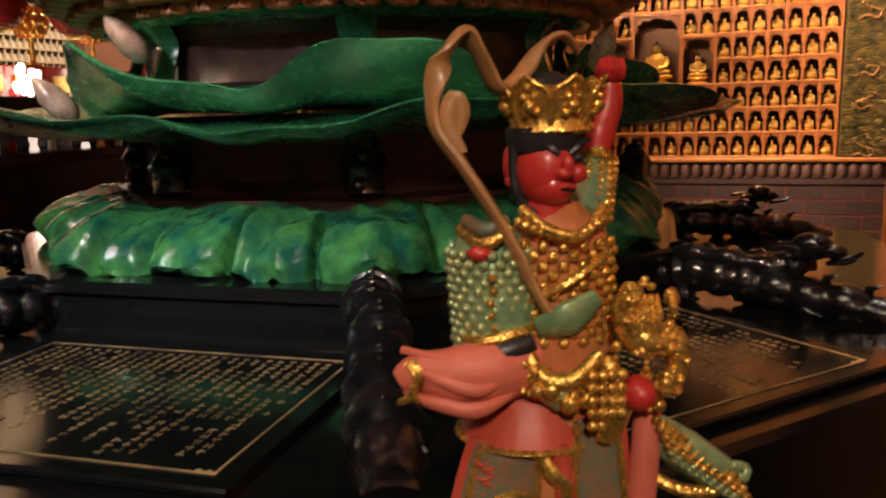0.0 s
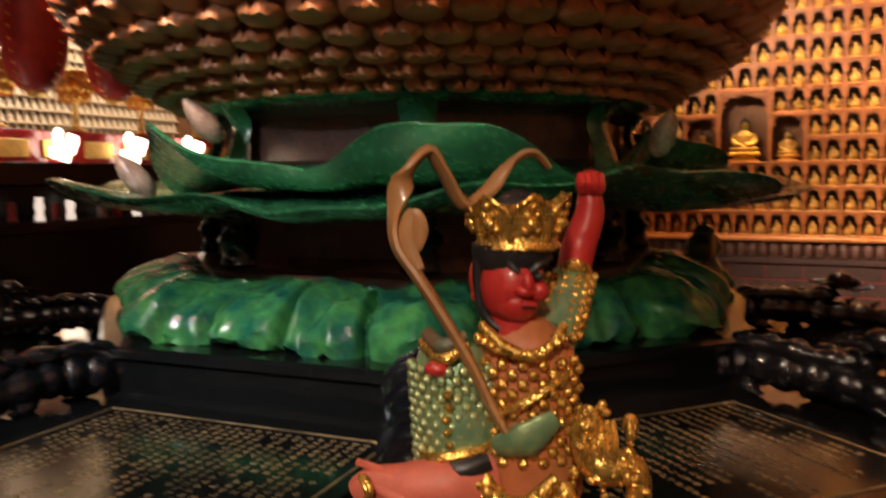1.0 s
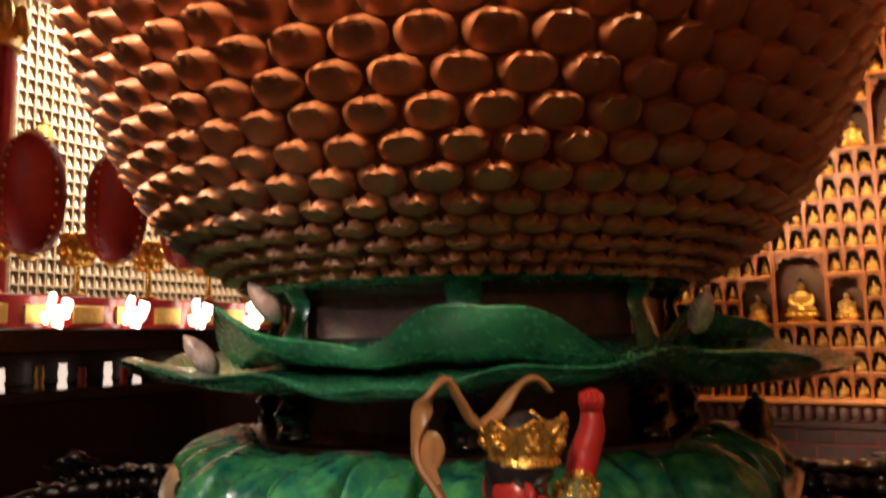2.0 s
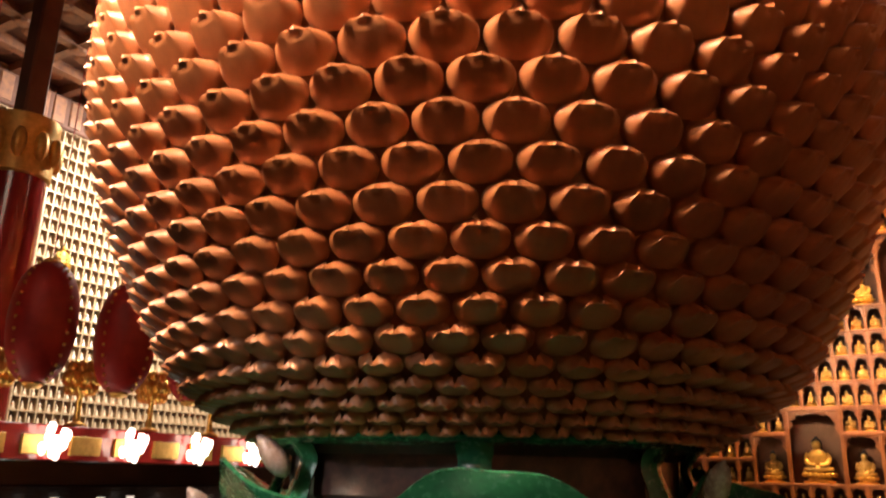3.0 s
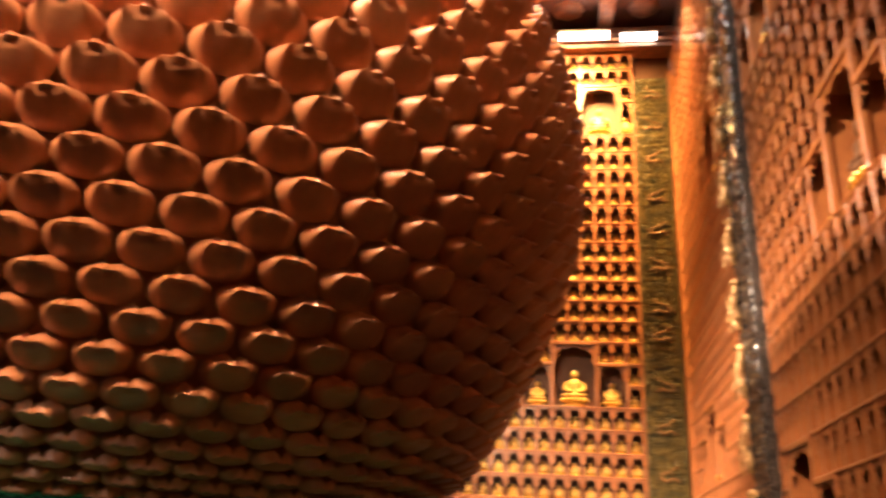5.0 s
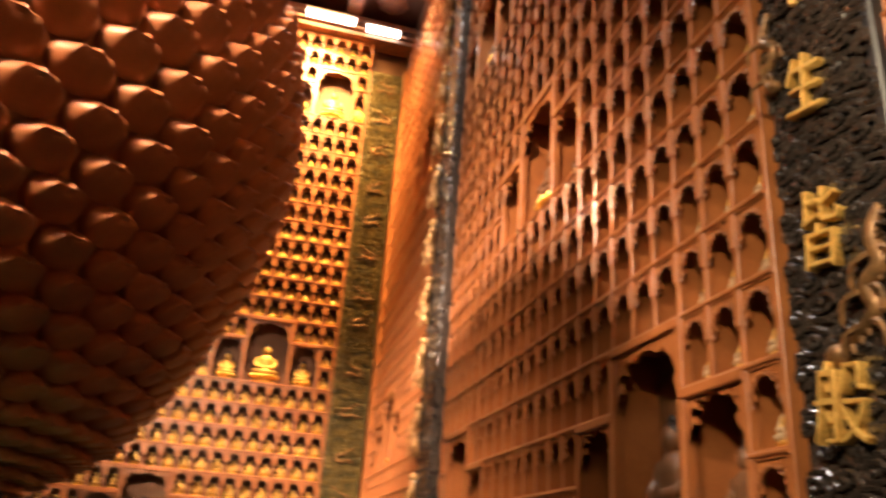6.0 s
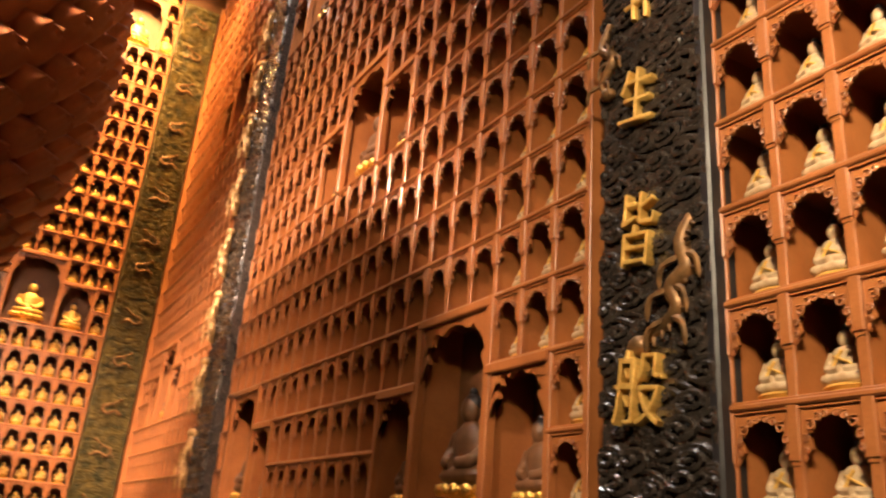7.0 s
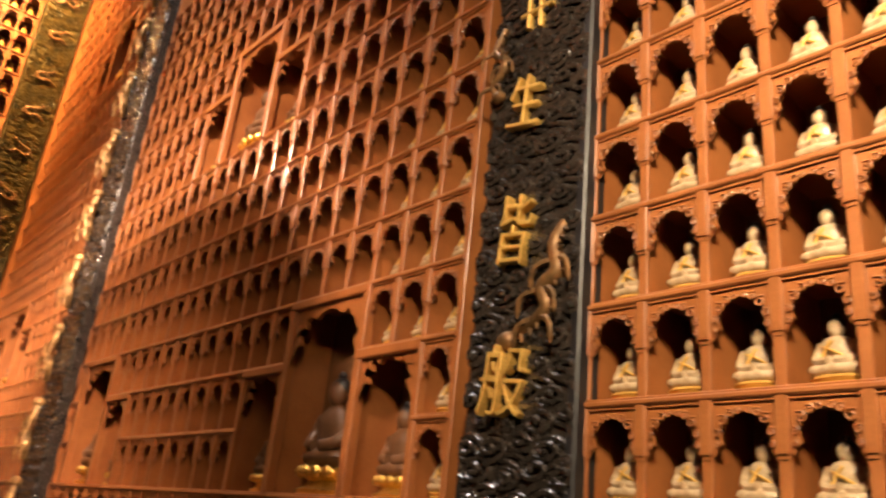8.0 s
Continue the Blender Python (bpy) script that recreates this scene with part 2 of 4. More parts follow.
def arch_form(lace):
    """Fretted head of a niche with its hanging pendant post, in the niche's own frame: u across, w out at the low side, v up."""
    f = Form()
    half, top, n = 0.084, 0.280, 24
    v, q = [], []
    for i in range(n + 1):
        t = i / n
        a = math.pi * (1 - t)
        c, s = math.cos(a), math.sin(a)
        k = 0.006 * math.cos(15 * a)
        x = (half - 0.020 + k) * math.copysign(abs(c) ** 0.4, c)
        z = 0.170 + (0.072 + k) * s ** 0.5 + 0.010 * math.exp(-(c / 0.16) ** 2)
        w = max(-half, min(half, 1.45 * half * c))
        o = top if abs(1.45 * c) < 1 else top - (abs(1.45 * c) - 1) * 0.31
        v += [(x, -0.010, z), (w, -0.010, o), (x, 0.002, z), (w, 0.002, o)]
    for i in range(n):
        k = 4 * i
        q += [(k, k + 4, k + 5, k + 1), (k + 2, k + 3, k + 7, k + 6), (k, k + 2, k + 6, k + 4)]
    f.add(v, q)
    if lace:
        for s in (-1, 1):
            for cx, cz, r in ((0.058, 0.228, 0.017), (0.072, 0.196, 0.012), (0.036, 0.246, 0.013), (0.074, 0.166, 0.009), (0.016, 0.252, 0.010)):
                path = [(s * (cx + r * (1 - 0.09 * m) * math.cos(0.9 * m + 1)), -0.013, cz + r * (1 - 0.09 * m) * math.sin(0.9 * m + 1)) for m in range(9)]
                f.tube(path, 0.0034, 4)
            f.ball((s * 0.078, -0.010, 0.148), (0.005, 0.005, 0.012), 0, 5, 4)
    f.box((-half - 0.004, -0.018, 0.272), (half + 0.004, -0.004, 0.281), 0)
    f.box((-W / 2 - 0.0175, -0.024, 0.142), (-W / 2 + 0.0175, 0.004, 0.286), 0, c=0.004)
    f.box((-W / 2 - 0.0145, -0.018, 0.130), (-W / 2 + 0.0145, 0.0, 0.142), 0)
    return f


def big_arch(width, height):
    """Carved frame of a large niche: two posts and a fretted head."""
    f = Form()
    h = width / 2
    for s in (-1, 1):
        g = 0.024 if height > 0.7 else 0.018
        f.box((s * h - g, -1.25 * g, 0.002), (s * h + g, 0.02 - 0.1 * g, height - 0.03 * g), 0, c=0.004)
    f.box((-h, -0.035, height - 0.05), (h, 0.017, height - 0.006), 0, c=0.006)
    n = 30
    v, q = [], []
    for i in range(n + 1):
        a = math.pi * (1 - i / n)
        s = math.sin(a)
        x = (h - 0.055 - 0.018 * math.cos(13 * a)) * math.copysign(abs(math.cos(a)) ** 0.6, math.cos(a))
        z = height - 0.30 * min(1, height) + (0.20 * min(1, height)) * s ** 0.7 + 0.016 * math.cos(12 * a)
        ox = max(-h, min(h, 1.5 * h * math.cos(a)))
        oz = height - 0.05 if abs(1.5 * math.cos(a)) < 1 else height - 0.05 - (abs(1.5 * math.cos(a)) - 1) * 0.75 * min(1, height)
        v += [(x, -0.012, z), (ox, -0.012, oz), (x, 0.012, z), (ox, 0.012, oz)]
    for i in range(n):
        k = 4 * i
        q += [(k, k + 1, k + 5, k + 4), (k + 2, k + 6, k + 7, k + 3), (k, k + 4, k + 6, k + 2)]
    f.add(v, q)
    return f


def buddha(detail):
    """A small seated figure on a gilded lotus seat, facing the low side of the second axis."""
    f = Form()
    n = 14 if detail else 7
    f.lathe([(0.052, 0), (0.058, 0.006), (0.05, 0.014), (0.060, 0.022), (0.054, 0.028)], n, 1, sx=1.05, sy=0.75)
    if detail:
        f.ball((0, -0.004, 0.042), (0.058, 0.040, 0.018), 0, 16, 8)
        f.ball((-0.034, -0.016, 0.042), (0.026, 0.022, 0.015), 0, 10, 6)
        f.ball((0.034, -0.016, 0.042), (0.026, 0.022, 0.015), 0, 10, 6)
        f.lathe([(0.036, 0.04), (0.033, 0.065), (0.037, 0.09), (0.036, 0.104), (0.026, 0.114), (0.011, 0.119)], 14, 0, sy=0.66)
        for s in (-1, 1):
            f.tube(smooth_path([(s * 0.034, 0, 0.104), (s * 0.044, -0.004, 0.08), (s * 0.036, -0.022, 0.062), (s * 0.006, -0.032, 0.06)], 3), 0.010, 7, 0)
        f.ball((0, -0.002, 0.135), (0.0175, 0.018, 0.022), 0, 12, 8)
        f.ball((0, 0.005, 0.143), (0.0205, 0.0195, 0.0185), 2, 12, 6)
        f.ball((0, 0.003, 0.163), (0.0105, 0.0105, 0.009), 2, 8, 5)
        f.tube(smooth_path([(-0.034, -0.004, 0.1), (-0.012, -0.027, 0.088), (0.012, -0.026, 0.075), (0.03, -0.012, 0.06)], 3), 0.0032, 5, 1)
        f.tube([(0, -0.026, 0.105), (-0.014, -0.027, 0.085), (-0.022, -0.03, 0.064)], 0.004, 5, 1)
    else:
        f.ball((0, 0, 0.042), (0.056, 0.040, 0.018), 0, 7, 4)
        f.lathe([(0.036, 0.04), (0.034, 0.07), (0.038, 0.1), (0.012, 0.118)], 7, 0, sy=0.66)
        f.ball((0, 0, 0.138), (0.018, 0.018, 0.022), 0, 6, 4)
        f.ball((0, 0.003, 0.15), (0.018, 0.017, 0.016), 2, 6, 3)
    return f


def big_buddha():
    f = Form()
    f.lathe([(0.15, 0), (0.16, 0.02), (0.12, 0.03), (0.10, 0.05), (0.13, 0.07), (0.15, 0.085), (0.13, 0.1)], 20, 1, sy=0.7)
    for i in range(14):
        a = 2 * math.pi * i / 14
        f.ball((0.145 * math.cos(a), 0.10 * math.sin(a), 0.085), (0.03, 0.024, 0.024), 1, 6, 4)
    f.ball((0, -0.01, 0.14), (0.15, 0.09, 0.045), 0, 18, 8)
    f.lathe([(0.09, 0.13), (0.08, 0.2), (0.095, 0.26), (0.09, 0.3), (0.05, 0.33), (0.03, 0.345)], 16, 0, sy=0.65)
    for s in (-1, 1):
        f.tube(smooth_path([(s * 0.088, 0, 0.3), (s * 0.11, -0.01, 0.24), (s * 0.085, -0.06, 0.19), (s * 0.02, -0.08, 0.18)], 4), 0.025, 8, 0)
    f.ball((0, -0.004, 0.39), (0.046, 0.047, 0.056), 0, 14, 8)
    f.ball((0, 0.006, 0.41), (0.048, 0.047, 0.046), 2, 14, 6)
    f.ball((0, 0.004, 0.46), 0.02, 2, 8, 5)
    return f


ARCH, ARCH_ME = arch_form(False), arch_form(True).mesh("arch", WOOD)
BUDDHA_FAR = buddha(False)
BUDDHA_ME = buddha(True).mesh("seated_figure", [CREAM, GOLD_PAINT, HAIR], True)
BUDDHA_GOLD_ME = buddha(True).mesh("gilded_figure", [GOLD_PAINT, GOLD, HAIR], True)
BIG_ME = big_buddha().mesh("large_gilded_figure", [GOLD_PAINT, GOLD, HAIR], True)
BIG_PALE_ME = big_buddha().mesh("large_seated_figure", [SHADED_FIGURE, GOLD, HAIR], True)
CREAM_FAR = [CREAM, GOLD_PAINT, HAIR]
SHADED_FAR = [SHADED_FIGURE, GOLD_PAINT, HAIR]


def niche_wall(name, place, cols, z0, rows, triples, near_cols, figure_me, big_me, far_mats, label, fig_label, group, pale_from=0, lace_cols=(0, 0, 0, 0)):
    """A carcase of niches. place maps (u, w, v) to the room; u counts columns, w looks out at its low side."""
    wall = empty(name, label, "niche wall", kind="structure", m=place)
    width, height = cols * W, rows * H
    gone = {}
    for c, r, cw, rh in triples:
        for i in range(c, c + cw):
            for j in range(r, r + rh):
                gone[i, j] = (c, r)
    # shelves, broken where a large niche stands
    for j in range(rows + 1):
        i = 0
        while i < cols:
            cut = (i, j) in gone and gone.get((i, j - 1)) == gone[i, j]
            if cut:
                i += 1
                continue
            k = i
            while k < cols and not ((k, j) in gone and gone.get((k, j - 1)) == gone[k, j]):
                k += 1
            f = Form()
            f.box((i * W, -0.005, j * H - 0.012), (k * W, DEPTH, j * H), 0)
            f.box((i * W, -0.028, j * H - 0.020), (k * W, -0.005, j * H - 0.002), 0, c=0.005)
            f.box((i * W, -0.018, j * H - 0.003), (k * W, -0.002, j * H + 0.006), 0, c=0.003)
            part("shelf", f, WOOD, wall)
            i = k
    for i in range(cols + 1):
        j = 0
        while j < rows:
            if (i, j) in gone and gone.get((i - 1, j)) == gone[i, j]:
                j += 1
                continue
            k = j
            while k < rows and not ((i, k) in gone and gone.get((i - 1, k)) == gone[i, k]):
                k += 1
            f = Form()
            f.box((i * W - 0.006, 0, j * H), (i * W + 0.006, DEPTH, k * H), 0)
            f.box((i * W - 0.0155, -0.014, j * H), (i * W + 0.0155, 0.002, k * H), 0, c=0.003)
            part("post", f, WOOD, wall)
            j = k
    arches, figures, near, laced = Form(), Form(), 0, 0
    for i in range(cols):
        for j in range(rows):
            if (i, j) in gone:
                continue
            m = pose((i + 0.5) * W, 0, j * H)
            lacy = lace_cols[0] <= i < lace_cols[1] and lace_cols[2] <= j < lace_cols[3] and laced < 298
            if lacy:
                laced += 1
                part("arch", ARCH_ME, None, wall, m=m)
            else:
                arches.add(ARCH.v, ARCH.f, 0, m)
            if near_cols[0] <= i < near_cols[1] and near_cols[2] <= j < near_cols[3] and near < near_cols[4]:
                near += 1
                turn = pose((i + 0.5) * W, 0.088, j * H + 0.006, 0, 0, random.uniform(-7, 7)) @ Matrix.Diagonal((1.16, 1.1, 1.14, 1))
                fig = new("seated_figure", figure_me)
                fig.matrix_basis = place @ turn
                tagged(fig, fig_label, "figurine", group)
            else:
                k = len(figures.v)
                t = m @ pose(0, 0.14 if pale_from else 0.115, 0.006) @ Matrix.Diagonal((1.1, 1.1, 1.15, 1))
                figures.v.extend(tuple(t @ Vector(p)) for p in BUDDHA_FAR.v)
                figures.f.extend(tuple(q + k for q in face) for face in BUDDHA_FAR.f)
                figures.m.extend(BUDDHA_FAR.m)
    if arches.v:
        tagged(part("arches", arches, WOOD, wall), kind="stuff")
    if figures.v:
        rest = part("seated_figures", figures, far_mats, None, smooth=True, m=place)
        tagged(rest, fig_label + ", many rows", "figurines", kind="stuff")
    for c, r, cw, rh in triples:
        part("large_arch", big_arch(cw * W, rh * H), WOOD, wall, m=pose((c + cw / 2) * W, 0, r * H))
        s = 1.15 if cw > 2 else 0.8
        fig = new("large_figure", big_me)
        fig.matrix_basis = place @ pose((c + cw / 2) * W, 0.108, r * H + 0.006) @ Matrix.Diagonal((s, 0.8 * s, s, 1))
        tagged(fig, "large seated figure on a gilded lotus base in a niche", "figurine", "large figures in niches")
    return wall


def triple(c, r):
    return [(c, r, 2, 2), (c + 2, r, 3, 3), (c + 5, r, 2, 2)]


# east wall: u runs towards lower y, the room lies towards lower x
def east(y0, z0):
    return Matrix(((0, 1, 0, 2.2), (-1, 0, 0, y0), (0, 0, 1, z0), (0, 0, 0, 1)))


PALE = "pale cream seated figure on a gilded lotus base"
niche_wall("niche_wall_east_near", east(1.45, 1.15), 15, 1.15, 14, [], (0, 7, 3, 11, 60), BUDDHA_ME, BIG_PALE_ME, [CREAM, GOLD_PAINT, HAIR],
           "red-brown carved wooden shelving with rows of arched niches", PALE, "seated figures in niches", lace_cols=(0, 15, 0, 14))
# columns away from the near post get figures coloured brown for the niche shade
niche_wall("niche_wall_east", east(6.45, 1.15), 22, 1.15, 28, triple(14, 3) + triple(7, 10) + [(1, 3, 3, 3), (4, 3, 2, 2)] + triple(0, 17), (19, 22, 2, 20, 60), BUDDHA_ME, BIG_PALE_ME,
           SHADED_FAR, "red-brown carved wooden shelving with rows of arched niches", PALE, "seated figures in niches", 1, (10, 22, 1, 26))
niche_wall("niche_wall_east_far", east(10.4, 1.15), 17, 1.15, 28, triple(3, 6) + triple(8, 17), (0, 0, 0, 0, 0), BUDDHA_ME, BIG_PALE_ME,
           [CREAM, GOLD_PAINT, HAIR], "orange lit carved shelving with rows of niches", PALE, "seated figures in niches")
# back wall: u runs towards lower x from the corner column
NORTH = Matrix(((1, 0, 0, -6.41), (0, 1, 0, 10.5), (0, 0, 1, 1.056), (0, 0, 0, 1)))
niche_wall("niche_wall_north", NORTH, 40, 1.056, 29, triple(26, 3) + triple(32, 10) + [(34, 24, 2, 2), (36, 24, 3, 3), (39, 24, 1, 2)], (30, 40, 0, 18, 170), BUDDHA_GOLD_ME, BIG_ME,
           [GOLD_PAINT, GOLD, HAIR], "brightly lit golden shelving with rows of arched niches", "gilded seated figure in a lit niche", "gilded figures in niches")


# ---- carved cloud columns with gilded writing ----
def cloud_column(name, place, width, z0, z1, label, mat=None):
    """A flat black column with carved cloud scrolls. u across, w out at its low side, v up."""
    col = empty(name, label, "column", kind="structure", m=place)
    f = Form()
    f.box((0, 0, z0), (width, 0.09, z1), 0, c=0.01)
    part("shaft", f, mat or INK, col)
    if name.endswith("near"):
        u0 = width - 0.034
        f = Form()
        f.box((u0, -0.014, z0), (u0 + 0.04, 0.092, z1), 0, c=0.008)
        part("edge_moulding", f, HAIR, col, "plain black edge moulding")
    rng = random.Random(len(name) + int(10 * z0))
    g = Form()
    rows = int((z1 - z0) / 0.082)
    for j in range(rows):
        for k in range(4):
            u = width * (k + 0.5 * (j % 2) + 0.25 + rng.uniform(-0.12, 0.12)) / 4
            v = z0 + 0.06 + 0.082 * j + rng.uniform(-0.02, 0.02)
            r, s = rng.uniform(0.045, 0.085), rng.choice((-1, 1))
            a0 = rng.choice((0.3, 2.9)) + rng.uniform(-0.5, 0.5)
            turns = rng.uniform(1.5, 2.3)
            path = []
            for i in range(20):
                t = i / 19
                rad = r * (1 - 0.9 * t)
                a = a0 + s * turns * 2 * math.pi * t
                path.append((min(max(u + 1.15 * rad * math.cos(a), 0.012), width - 0.012), -0.002 - 0.022 * t, v + 0.62 * rad * math.sin(a)))
            g.tube(path, [0.0125 * (1 - 0.3 * i / 19) for i in range(20)], 5)
            # trailing wisps under the scroll
            for m in range(2):
                w = [(min(max(u + s * (0.03 + 0.028 * i), 0.012), width - 0.012), -0.006, v - 0.035 - 0.02 * m + 0.018 * math.sin(0.8 * i + m)) for i in range(6)]
                g.tube(w, [0.004 + 0.008 * math.sin(math.pi * (i + 0.5) / 6) for i in range(6)], 5)
    part("cloud_carving", g, mat or INK, col, "carved cloud scrolls", smooth=True)
    return col


PALE_GOLD = material("pale_worn_gilding", (0.66, 0.40, 0.16), 0.42, 0.35, second=(0.34, 0.18, 0.07), scale=24, wear=0.8)
WORN_GOLD = material("worn_bronze_gilding", (0.28, 0.14, 0.05), 0.42, 0.4, second=(0.09, 0.05, 0.02), scale=22, wear=0.8)
OLIVE = material("olive_gilded_carving", (0.15, 0.105, 0.030), 0.34, 0.35, second=(0.035, 0.035, 0.016), scale=9, grain=50, bump=0.4, coat=0.2)


def gold_dragon(parent, points, r, name="gilded_dragon"):
    f = Form()
    p = smooth_path(points, 6)
    n = len(p)
    f.tube(p, [r * (0.35 + 0.65 * math.sin(math.pi * min(1, 0.12 + 0.9 * i / n))) for i in range(n)], 8)
    for i in range(2, n - 2, 2):
        d = (p[i + 1] - p[i - 1]).normalized()
        side = d.cross(Vector((0, 1, 0)))
        f.tube([p[i], p[i] + side * r * 1.5 + Vector((0, -r * 0.6, 0))], [r * 0.4, r * 0.08], 5)
    for k in (n // 4, n // 2, 3 * n // 4):
        for s in (-1, 1):
            q = p[k]
            f.tube(smooth_path([q, q + Vector((s * r * 2.2, -r, -r)), q + Vector((s * r * 2.6, -r, -r * 3.4))], 3), [r * 0.4] * 3 + [r * 0.3] * 3 + [r * 0.12], 5)
    f.ball(p[-1], (r * 1.5, r * 1.2, r * 1.2))
    return part(name, f, PALE_GOLD if name == "gilded_relief" else WORN_GOLD, parent, "gilded carved dragon relief", smooth=True)


def writing(parent, text, size, m):
    cu = bpy.data.curves.new("sign", "FONT")
    cu.body, cu.size, cu.extrude, cu.bevel_depth, cu.align_x = text, size, 0.014, 0.012, "CENTER"
    cu.offset = -0.016
    tmp = new("sign_source", cu)
    bpy.context.view_layer.update()
    me = bpy.data.meshes.new_from_object(tmp.evaluated_get(bpy.context.evaluated_depsgraph_get()))
    bpy.data.objects.remove(tmp)
    me.materials.clear()
    me.materials.append(GOLD_PAINT)
    return part("character", me, None, parent, "raised gilded brush character", m=m)


near_col = cloud_column("cloud_column_near", Matrix(((0, 1, 0, 2.15), (-1, 0, 0, 1.93), (0, 0, 1, 0), (0, 0, 0, 1))), 0.485, -0.3, 9.2,
                        "black carved wooden column with cloud relief and gilded characters")
SLANT = Matrix(((1, 0.22, 0, 0), (0, 1, 0, 0), (0, 0, 1, 0), (0, 0, 0, 1)))
for text, u, v, wide, high in (("生", 0.21, 3.365, 0.165, 0.235), ("皆", 0.20, 2.84, 0.165, 0.275), ("般", 0.20, 2.325, 0.20, 0.25)):
    writing(near_col, text, 1.0, pose(u, -0.03, v, 90, 0, 0) @ SLANT @ Matrix.Diagonal((wide, high, 0.9, 1)))
strokes = Form()
for lo, hi in (((0.18, -0.035, 3.80), (0.20, -0.005, 3.97)), ((0.24, -0.035, 3.78), (0.26, -0.005, 3.98)), ((0.15, -0.035, 3.86), (0.31, -0.005, 3.88))):
    strokes.box(lo, hi, 0, c=0.006)
part("character", strokes, GOLD_PAINT, near_col, "raised gilded strokes of a cut-off character")
gold_dragon(near_col, [(0.415, -0.01, 2.94), (0.38, -0.02, 2.86), (0.40, -0.02, 2.77), (0.34, -0.02, 2.72), (0.36, -0.02, 2.65), (0.29, -0.02, 2.60), (0.19, -0.01, 2.56)], 0.030)
gold_dragon(near_col, [(0.06, -0.02, 3.86), (0.03, -0.03, 3.76), (0.09, -0.03, 3.68), (0.03, -0.03, 3.60), (0.06, -0.03, 3.54)], 0.022)
mid_col = cloud_column("cloud_column_middle", Matrix(((0, 1, 0, 2.10), (-1, 0, 0, 6.99), (0, 0, 1, 0), (0, 0, 0, 1))), 0.53, -0.3, 9.2,
                       "black carved column with cloud relief and gilded ornaments")
for k in range(13):
    v = 1.6 + 0.62 * k
    gold_dragon(mid_col, [(0.07, -0.03, v), (0.12, -0.06, v + 0.10), (0.06, -0.06, v + 0.21), (0.12, -0.06, v + 0.32), (0.07, -0.04, v + 0.44)], 0.036, "gilded_relief")
corner_col = cloud_column("cloud_column_corner", Matrix(((1, 0, 0, 1.62), (0, 1, 0, 10.41), (0, 0, 1, 0), (0, 0, 0, 1))), 0.50, 1.036, 9.2,
                          "dark olive carved corner column with worn gilded dragons", OLIVE)
rng = random.Random(23)
for k in range(15):
    v = 0.95 + 0.56 * k + rng.uniform(-0.1, 0.1)
    lean = rng.choice((-1, 1))
    gold_dragon(corner_col, [(0.25 - lean * 0.13, -0.02, v), (0.25 - lean * 0.05, -0.035, v + 0.05), (0.25 + lean * 0.06, -0.04, v + 0.01), (0.25 + lean * 0.10, -0.04, v + 0.09),
                             (0.25, -0.04, v + 0.13), (0.25 - lean * 0.09, -0.03, v + 0.19)], 0.016)
filler = Form()
filler.box((2.14, 10.36, -0.3), (2.36, 10.68, 9.3))
tagged(part("trim", filler, WOOD), "red-brown wooden corner post", "trim", kind="structure")

# lintel with tubes over the gilded niches
lint = empty("cornice", "dark painted cornice over the niche wall", "cornice", kind="structure")
for y0, z0, z1, name in ((10.34, 9.76, 9.84, "rail"), (10.30, 9.86, 9.92, "rail"), (10.38, 10.06, 10.18, "rail")):
    f = Form()
    f.box((-15.6, y0, z0), (2.3, 10.68, z1), 0, c=0.01)
    part(name, f, BEAM, lint)
for x0, x1, z in ((0.45, 1.25, 9.99), (1.42, 1.98, 9.94)):
    tube_lamp = empty("tube_light", "lit white tube light under the cornice", "light", "tube lights")
    f = Form()
    f.box((x0, 10.22, z), (x1, 10.38, z + 0.05), 0, c=0.008)
    part("housing", f, WHITE, tube_lamp)
    f = Form()
    f.tube([(x0 + 0.02, 10.27, z - 0.05), (x1 - 0.02, 10.27, z - 0.05)], 0.065, 12)
    part("tube", f, LIT, tube_lamp, "glowing white tube", smooth=True)

LEDGE_STONE = material("dark_red_ledge_stone", (0.13, 0.060, 0.040), 0.55, second=(0.08, 0.035, 0.025), scale=9)
# ledge with lotus petals and brick wall under the gilded niches
ledge = empty("lotus_ledge", "red-brown stone ledge with a row of carved lotus petals", "ledge", kind="structure")
f = Form()
f.box((-6.4, 10.33, 0.99), (2.14, 10.68, 1.035), 0, c=0.01)
part("shelf", f, WOOD, ledge)
f = Form()
f.ball((0, 0, 0), (0.062, 0.05, 0.10), 0, 10, 8)
f.box((-0.06, 0.0, -0.1), (0.06, 0.09, 0.1))
ledge_petal_me = f.mesh("petal", LEDGE_STONE, True)
for i in range(66):
    part("petal", ledge_petal_me, None, ledge, m=pose(2.05 - 0.127 * i, 10.42, 0.885))
f = Form()
f.box((-6.4, 10.40, 0.71), (2.14, 10.68, 0.78), 0, c=0.01)
part("plinth", f, BRICK, ledge)
side = Form()
side.box((2.14, 6.99, 0.99), (2.42, 10.33, 1.035), 0, c=0.01)
part("shelf", side, WOOD, ledge)
side = Form()
side.box((2.21, 6.99, 0.71), (2.42, 10.40, 0.78), 0, c=0.01)
part("plinth", side, BRICK, ledge)
for i in range(25):
    part("petal", ledge_petal_me, None, ledge, m=pose(2.23, 10.22 - 0.127 * i, 0.885, 0, 0, -90))
bricks = empty("brick_wall", "dark brick dado with red joints under the niches", "brick wall", kind="structure")
f = Form()
f.box((-6.4, 10.45, -0.3), (2.36, 10.68, 0.71))
part("mortar", f, MORTAR, bricks)
f = Form()
